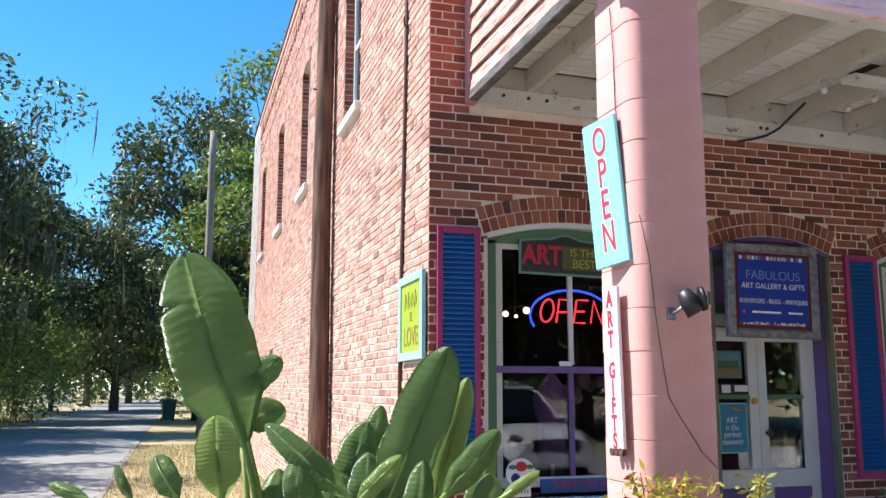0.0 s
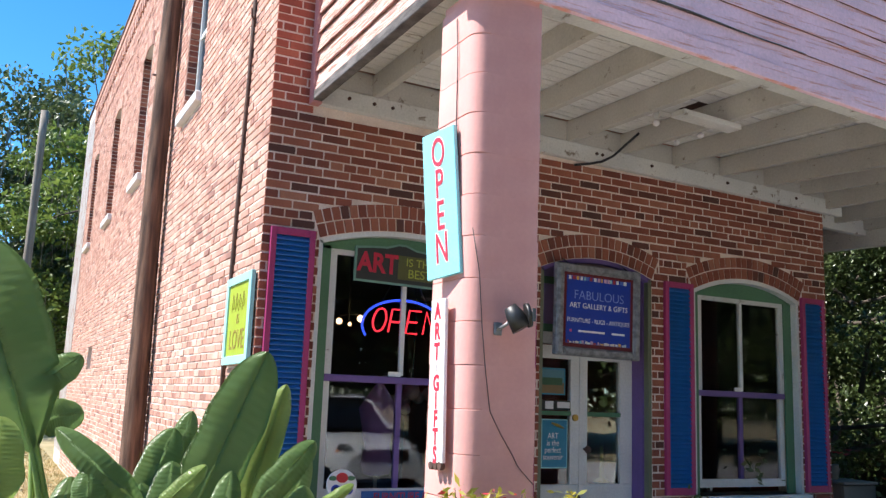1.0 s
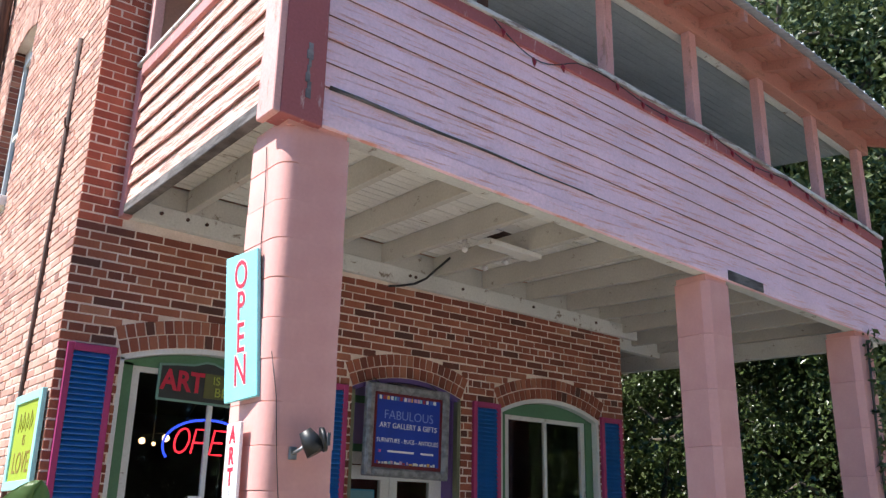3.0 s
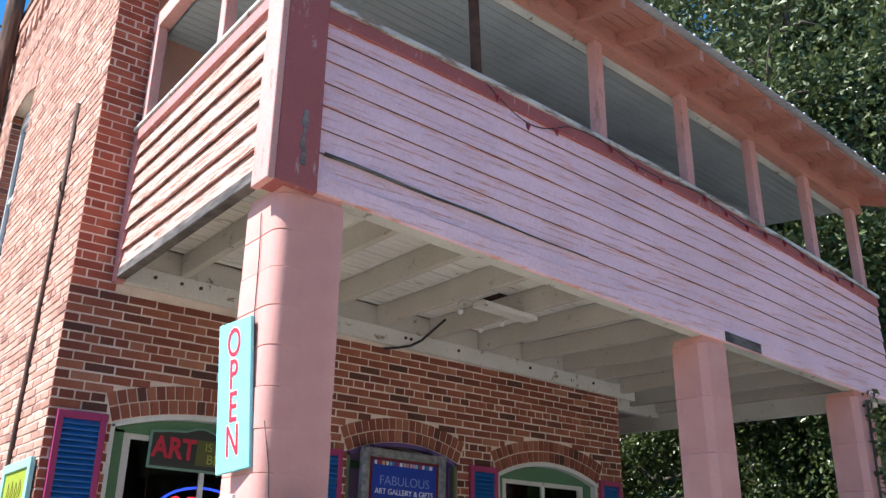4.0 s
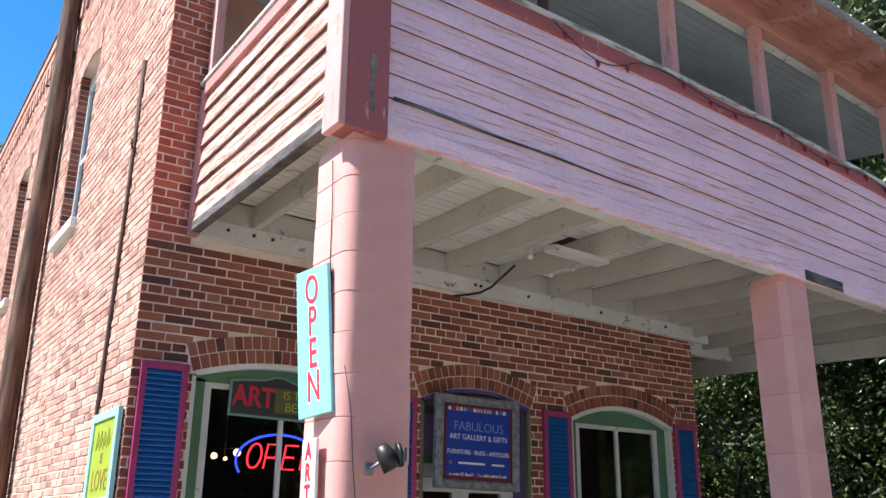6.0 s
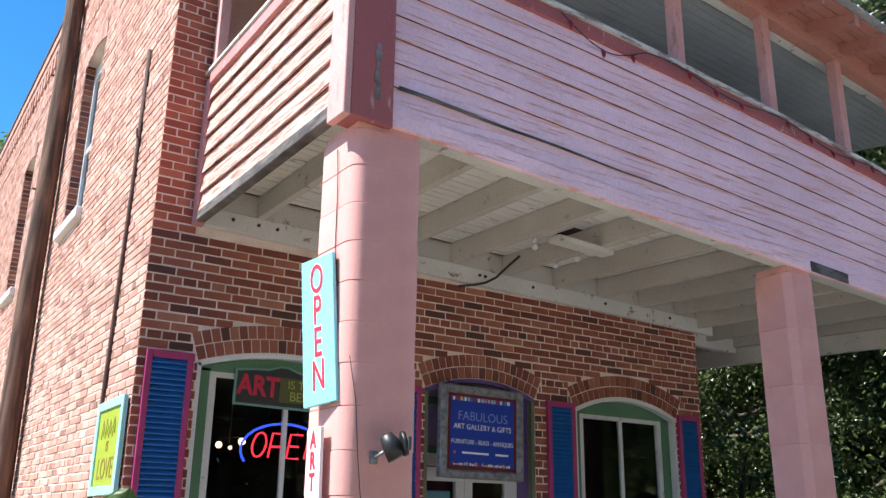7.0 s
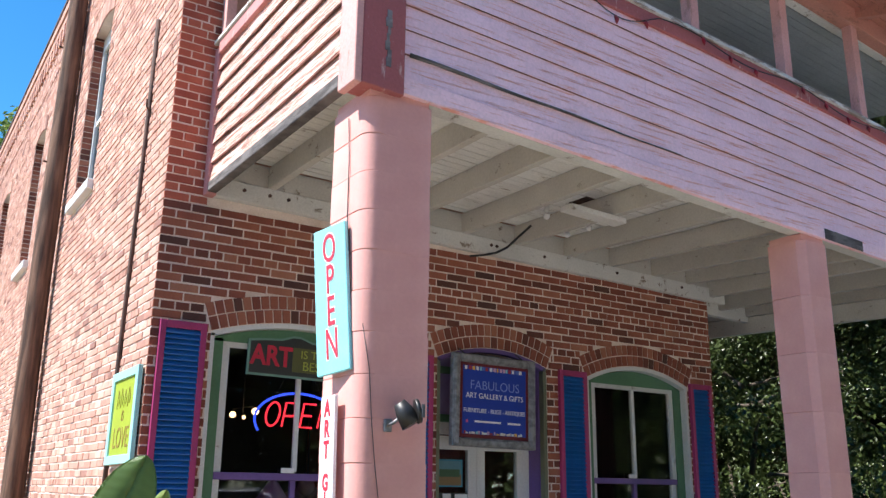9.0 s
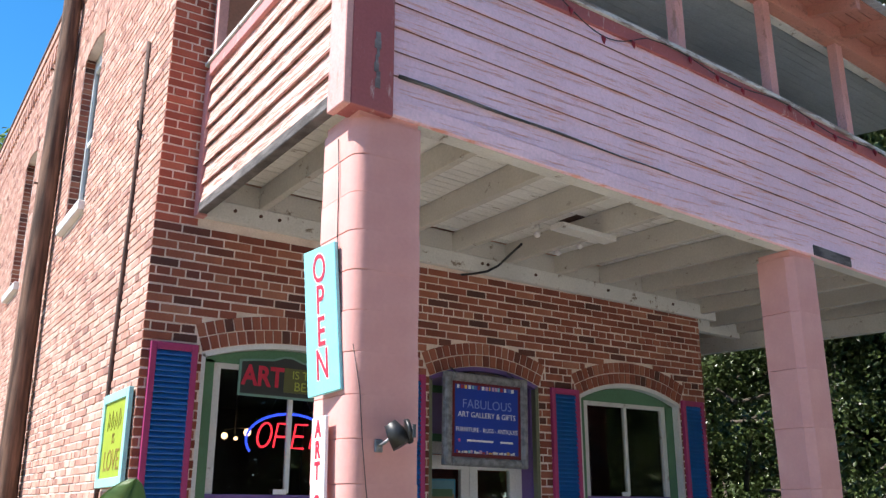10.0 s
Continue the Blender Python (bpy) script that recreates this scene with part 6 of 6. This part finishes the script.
def loft(bm, sections):
    """Skin through cross-sections along x: each (x, half width low, half width high, z low, z shoulder, z high)."""
    rings = []
    for x, w0, w1, z0, zs, z1 in sections:
        rings.append([bm.verts.new(p) for p in ((x, -w0 * 0.9, z0), (x, -w0, z0 + 0.12), (x, -w0, zs), (x, -w1, z1 - 0.03), (x, -w1 * 0.8, z1), (x, w1 * 0.8, z1), (x, w1, z1 - 0.03), (x, w0, zs), (x, w0, z0 + 0.12), (x, w0 * 0.9, z0))])
    for a, b in zip(rings, rings[1:]):
        for k in range(10):
            bm.faces.new((a[k], a[(k + 1) % 10], b[(k + 1) % 10], b[k])).smooth = True
    bm.faces.new(rings[0][::-1]), bm.faces.new(rings[-1])


bm = bmesh.new()
loft(bm, [(-2.3, 0.80, 0.74, 0.40, 0.75, 0.95), (-2.15, 0.92, 0.88, 0.28, 0.85, 1.05), (-1.0, 0.95, 0.90, 0.24, 0.85, 1.06), (0.7, 0.95, 0.88, 0.24, 0.85, 1.05), (1.2, 0.94, 0.84, 0.24, 0.82, 1.04), (1.9, 0.92, 0.76, 0.26, 0.76, 0.96), (2.2, 0.86, 0.66, 0.28, 0.68, 0.86), (2.34, 0.72, 0.58, 0.34, 0.60, 0.74)])
body = part("body", bm, CAR_WHITE, car)
bm = bmesh.new()
loft(bm, [(-2.05, 0.78, 0.66, 1.0, 1.10, 1.50), (-1.6, 0.86, 0.70, 1.02, 1.12, 1.66), (-0.3, 0.88, 0.72, 1.02, 1.12, 1.70), (0.35, 0.88, 0.70, 1.02, 1.12, 1.63), (1.15, 0.84, 0.70, 1.0, 1.03, 1.07)])
part("glasshouse", bm, plain("dark_car_glass", (0.012, 0.013, 0.015), 0.05), car)
part("roof", boxm(-1.75, -0.68, 1.665, 0.15, 0.68, 1.715, 0.02), CAR_WHITE, car)
for sy in (-0.80, 0.80):
    bm = bmesh.new()
    tube(bm, [(0.98, sy * 1.03, 1.06), (0.25, sy * 0.93, 1.60), (-0.4, sy * 0.91, 1.69), (-1.7, sy * 0.91, 1.64)], 0.045, 6)
    part("pillar_trim", bm, CAR_WHITE, car)
    bm = bmesh.new()
    tube(bm, [(0.1, sy * 0.8, 1.74), (-1.6, sy * 0.8, 1.74)], 0.018, 6)
    part("roof_rail", bm, SILVER, car)
    bm = bmesh.new()
    blob(bm, (2.06, sy * 0.86, 0.80), 0.2, (1.1, 0.62, 0.42), 12, 8)
    lampo = part("headlight", bm, plain("headlight_shell", (0.08, 0.085, 0.09), 0.05), car, "dark glossy headlight")
    bm = bmesh.new()
    blob(bm, (2.22, sy * 0.84, 0.82), 0.055)
    part("lens", bm, SILVER, lampo)
    bm = bmesh.new()
    blob(bm, (2.12, sy * 1.05, 0.76), 0.06, (1, 0.5, 0.6))
    part("indicator", bm, ORANGE, lampo, "amber indicator")
    bm = bmesh.new()
    blob(bm, (0.75, sy * 1.30, 1.12), 0.11, (0.6, 1, 0.75))
    part("mirror", bm, CAR_WHITE, car)
    for x in (-1.4, 1.42):
        bm = bmesh.new()
        tube(bm, [(x, sy * 1.0, 0.36), (x, sy * 1.215, 0.36)], 0.36, 22)
        wheel = part("wheel", bm, RUBBER, car)
        bm = bmesh.new()
        tube(bm, [(x, sy * 1.2, 0.36), (x, sy * 1.225, 0.36)], 0.24, 16)
        part("rim", bm, SILVER, wheel)
part("grille", boxm(2.24, -0.48, 0.58, 2.352, 0.48, 0.80, 0.02), BLACK, car)
part("lower_grille", boxm(2.2, -0.62, 0.36, 2.33, 0.62, 0.48, 0.02), BLACK, car)

# ---- bricks, last ----
COURSE, LONG, JOINT = 0.0652, 0.2085, 0.0128
PROUD = 0.007


def brick_shape(length, high, way, proud=PROUD):
    """A brick's face standing out of the mortar, with eased edges; way: 'front' looks to -y, 'side' to -x."""
    e = 0.003
    low = [(0, 0), (length, 0), (length, high), (0, high)]
    top = [(e, e), (length - e, e), (length - e, high - e), (e, high - e)]
    pts = [(u, z, -0.002) for u, z in low] + [(u, z, proud * 0.6) for u, z in low] + [(u, z, proud) for u, z in top]
    v = [(u, -d, z) if way == "front" else (-d, u, z) for u, z, d in pts]
    f = []
    for a, b in ((0, 4), (4, 8)):
        f += [(a + k, a + (k + 1) % 4, b + (k + 1) % 4, b + k) for k in range(4)]
    f.append((8, 9, 10, 11))
    if way == "side":
        f = [q[::-1] for q in f]
    return v, f


SHAPES = {}


def brick_mesh(length, high, way, mat):
    key = (round(length, 3), round(high, 3), way, mat.name)
    if key not in SHAPES:
        me = bpy.data.meshes.new("brick")
        v, f = brick_shape(length, high, way)
        me.from_pydata(v, [], f)
        me.materials.append(mat)
        SHAPES[key] = me
    return SHAPES[key]


def lay(way, u0, u1, z0, z1, holes, near, wall, limit, mat):
    """Running bond with a course of headers now and then. holes(z) gives the spans to leave free; near(u, z) picks the bricks that become parts."""
    rnd = random.Random(13 if way == "front" else 17)
    verts, faces, made = [], [], 0
    course = 0
    z = z0
    while z + COURSE <= z1 + 0.02:
        free = [(u0, u1)]
        for a, b in holes(z + COURSE / 2):
            free = [s for p, q in free for s in ((p, min(q, a)), (max(p, b), q)) if s[1] - s[0] > 0.012]
        step = LONG / 2 if course % 6 == 3 else LONG
        for p, q in free:
            u = u0 - (course % 2) * step / 2 - (0.0 if course % 3 or step < LONG else 0.021)
            while u < q:
                a, b = max(u, p), min(u + step - JOINT, q)
                if b - a > 0.012:
                    j = rnd.uniform(-0.003, 0.003)
                    if made < limit and near(a, z):
                        full = abs((b - a) - (step - JOINT)) < 1e-4
                        ob = new("brick", brick_mesh(b - a if not full else step - JOINT, COURSE - JOINT, way, mat))
                        ob.parent = wall
                        ob.location = (a, j, z + j) if way == "front" else (j, a, z + j)
                        made += 1
                    else:
                        a += rnd.uniform(-0.002, 0.004)
                        b += rnd.uniform(-0.005, 0.002)
                        v, f = brick_shape(b - a, COURSE - JOINT + rnd.uniform(-0.002, 0.002), way, PROUD + rnd.uniform(-0.003, 0.003))
                        n = len(verts)
                        verts += [(x + a, y + j * 0.5, w + z + j) if way == "front" else (x + j * 0.5, y + a, w + z + j) for x, y, w in v]
                        faces += [tuple(i + n for i in q4) for q4 in f]
                u += step
        z += COURSE
        course += 1
    rest = mesh_np("brickwork", verts, faces, mat, wall)
    tagged(rest, kind="stuff")


def front_holes(z):
    out = []
    for o in OPENINGS:
        if o.sill <= z < o.spring:
            out.append((o.x0, o.x1))
        h = o.half_at(z, RING + 0.012)
        if h and z >= o.spring:
            # the slanting feet of the arch
            foot = o.cz + (o.r + RING) * math.cos(o.turn)
            if z < foot:
                h = (o.x1 - o.x0) / 2 + max(z - o.spring, 0) * math.tan(o.turn) + 0.012
            out.append((o.cx - h, o.cx + h))
    return out


def side_holes(z):
    out = [(15.1, DEEP + 1)]
    if SIDE_SILL - 0.11 < z < SIDE_HEAD + 0.12:
        out += SIDE_WINDOWS
    elif SIDE_HEAD + 0.12 <= z < SIDE_HEAD + 0.26:
        out += [(a + 0.03, b - 0.03) for a, b in SIDE_WINDOWS]
    if VENT[2] < z < VENT[3]:
        out.append(VENT[:2])
    return out


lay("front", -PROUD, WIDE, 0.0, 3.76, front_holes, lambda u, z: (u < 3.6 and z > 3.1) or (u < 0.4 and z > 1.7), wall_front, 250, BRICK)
lay("front", -PROUD, 0.302, 57 * COURSE, TOP - 0.05, lambda z: [], lambda u, z: z < 5.2, wall_front, 50, BRICK_RED)
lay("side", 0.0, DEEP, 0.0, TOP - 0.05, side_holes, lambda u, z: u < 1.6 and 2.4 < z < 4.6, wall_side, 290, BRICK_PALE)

# arch rings of brick ends
for o in OPENINGS:
    for ring in (0, 1):
        r0 = o.r + ring * (RING / 2) + 0.004
        n = int(2 * o.turn * (r0 + 0.05) / 0.0685)
        wedge = 2 * o.turn / n
        key = f"{o.x0}{ring}"
        half0, half1, hi = (r0 * wedge - 0.011) / 2, ((r0 + 0.093) * wedge - 0.011) / 2, 0.093
        e = 0.003
        pts = [(-half0, 0, 0.002), (half0, 0, 0.002), (half1, hi, 0.002), (-half1, hi, 0.002)]
        v = [(x, d, z) for x, z, d in pts] + [(x, -0.006, z) for x, z, d in pts] + [(x * 0.9, -0.010, e + z * (1 - 2 * e / hi)) for x, z, d in pts]
        f = [(a + k, a + (k + 1) % 4, a + 4 + (k + 1) % 4, a + 4 + k) for a in (0, 4) for k in range(4)] + [(8, 9, 10, 11)]
        me = bpy.data.meshes.new("arch_brick")
        me.from_pydata(v, [], f)
        me.materials.append(BRICK)
        for k in range(n):
            t = -o.turn + wedge * (k + 0.5)
            ob = new("arch_brick", me)
            ob.parent = wall_front
            ob.matrix_basis = Matrix.Translation((o.cx + r0 * math.sin(t), 0, o.cz + r0 * math.cos(t))) @ Matrix.Rotation(t, 4, "Y")
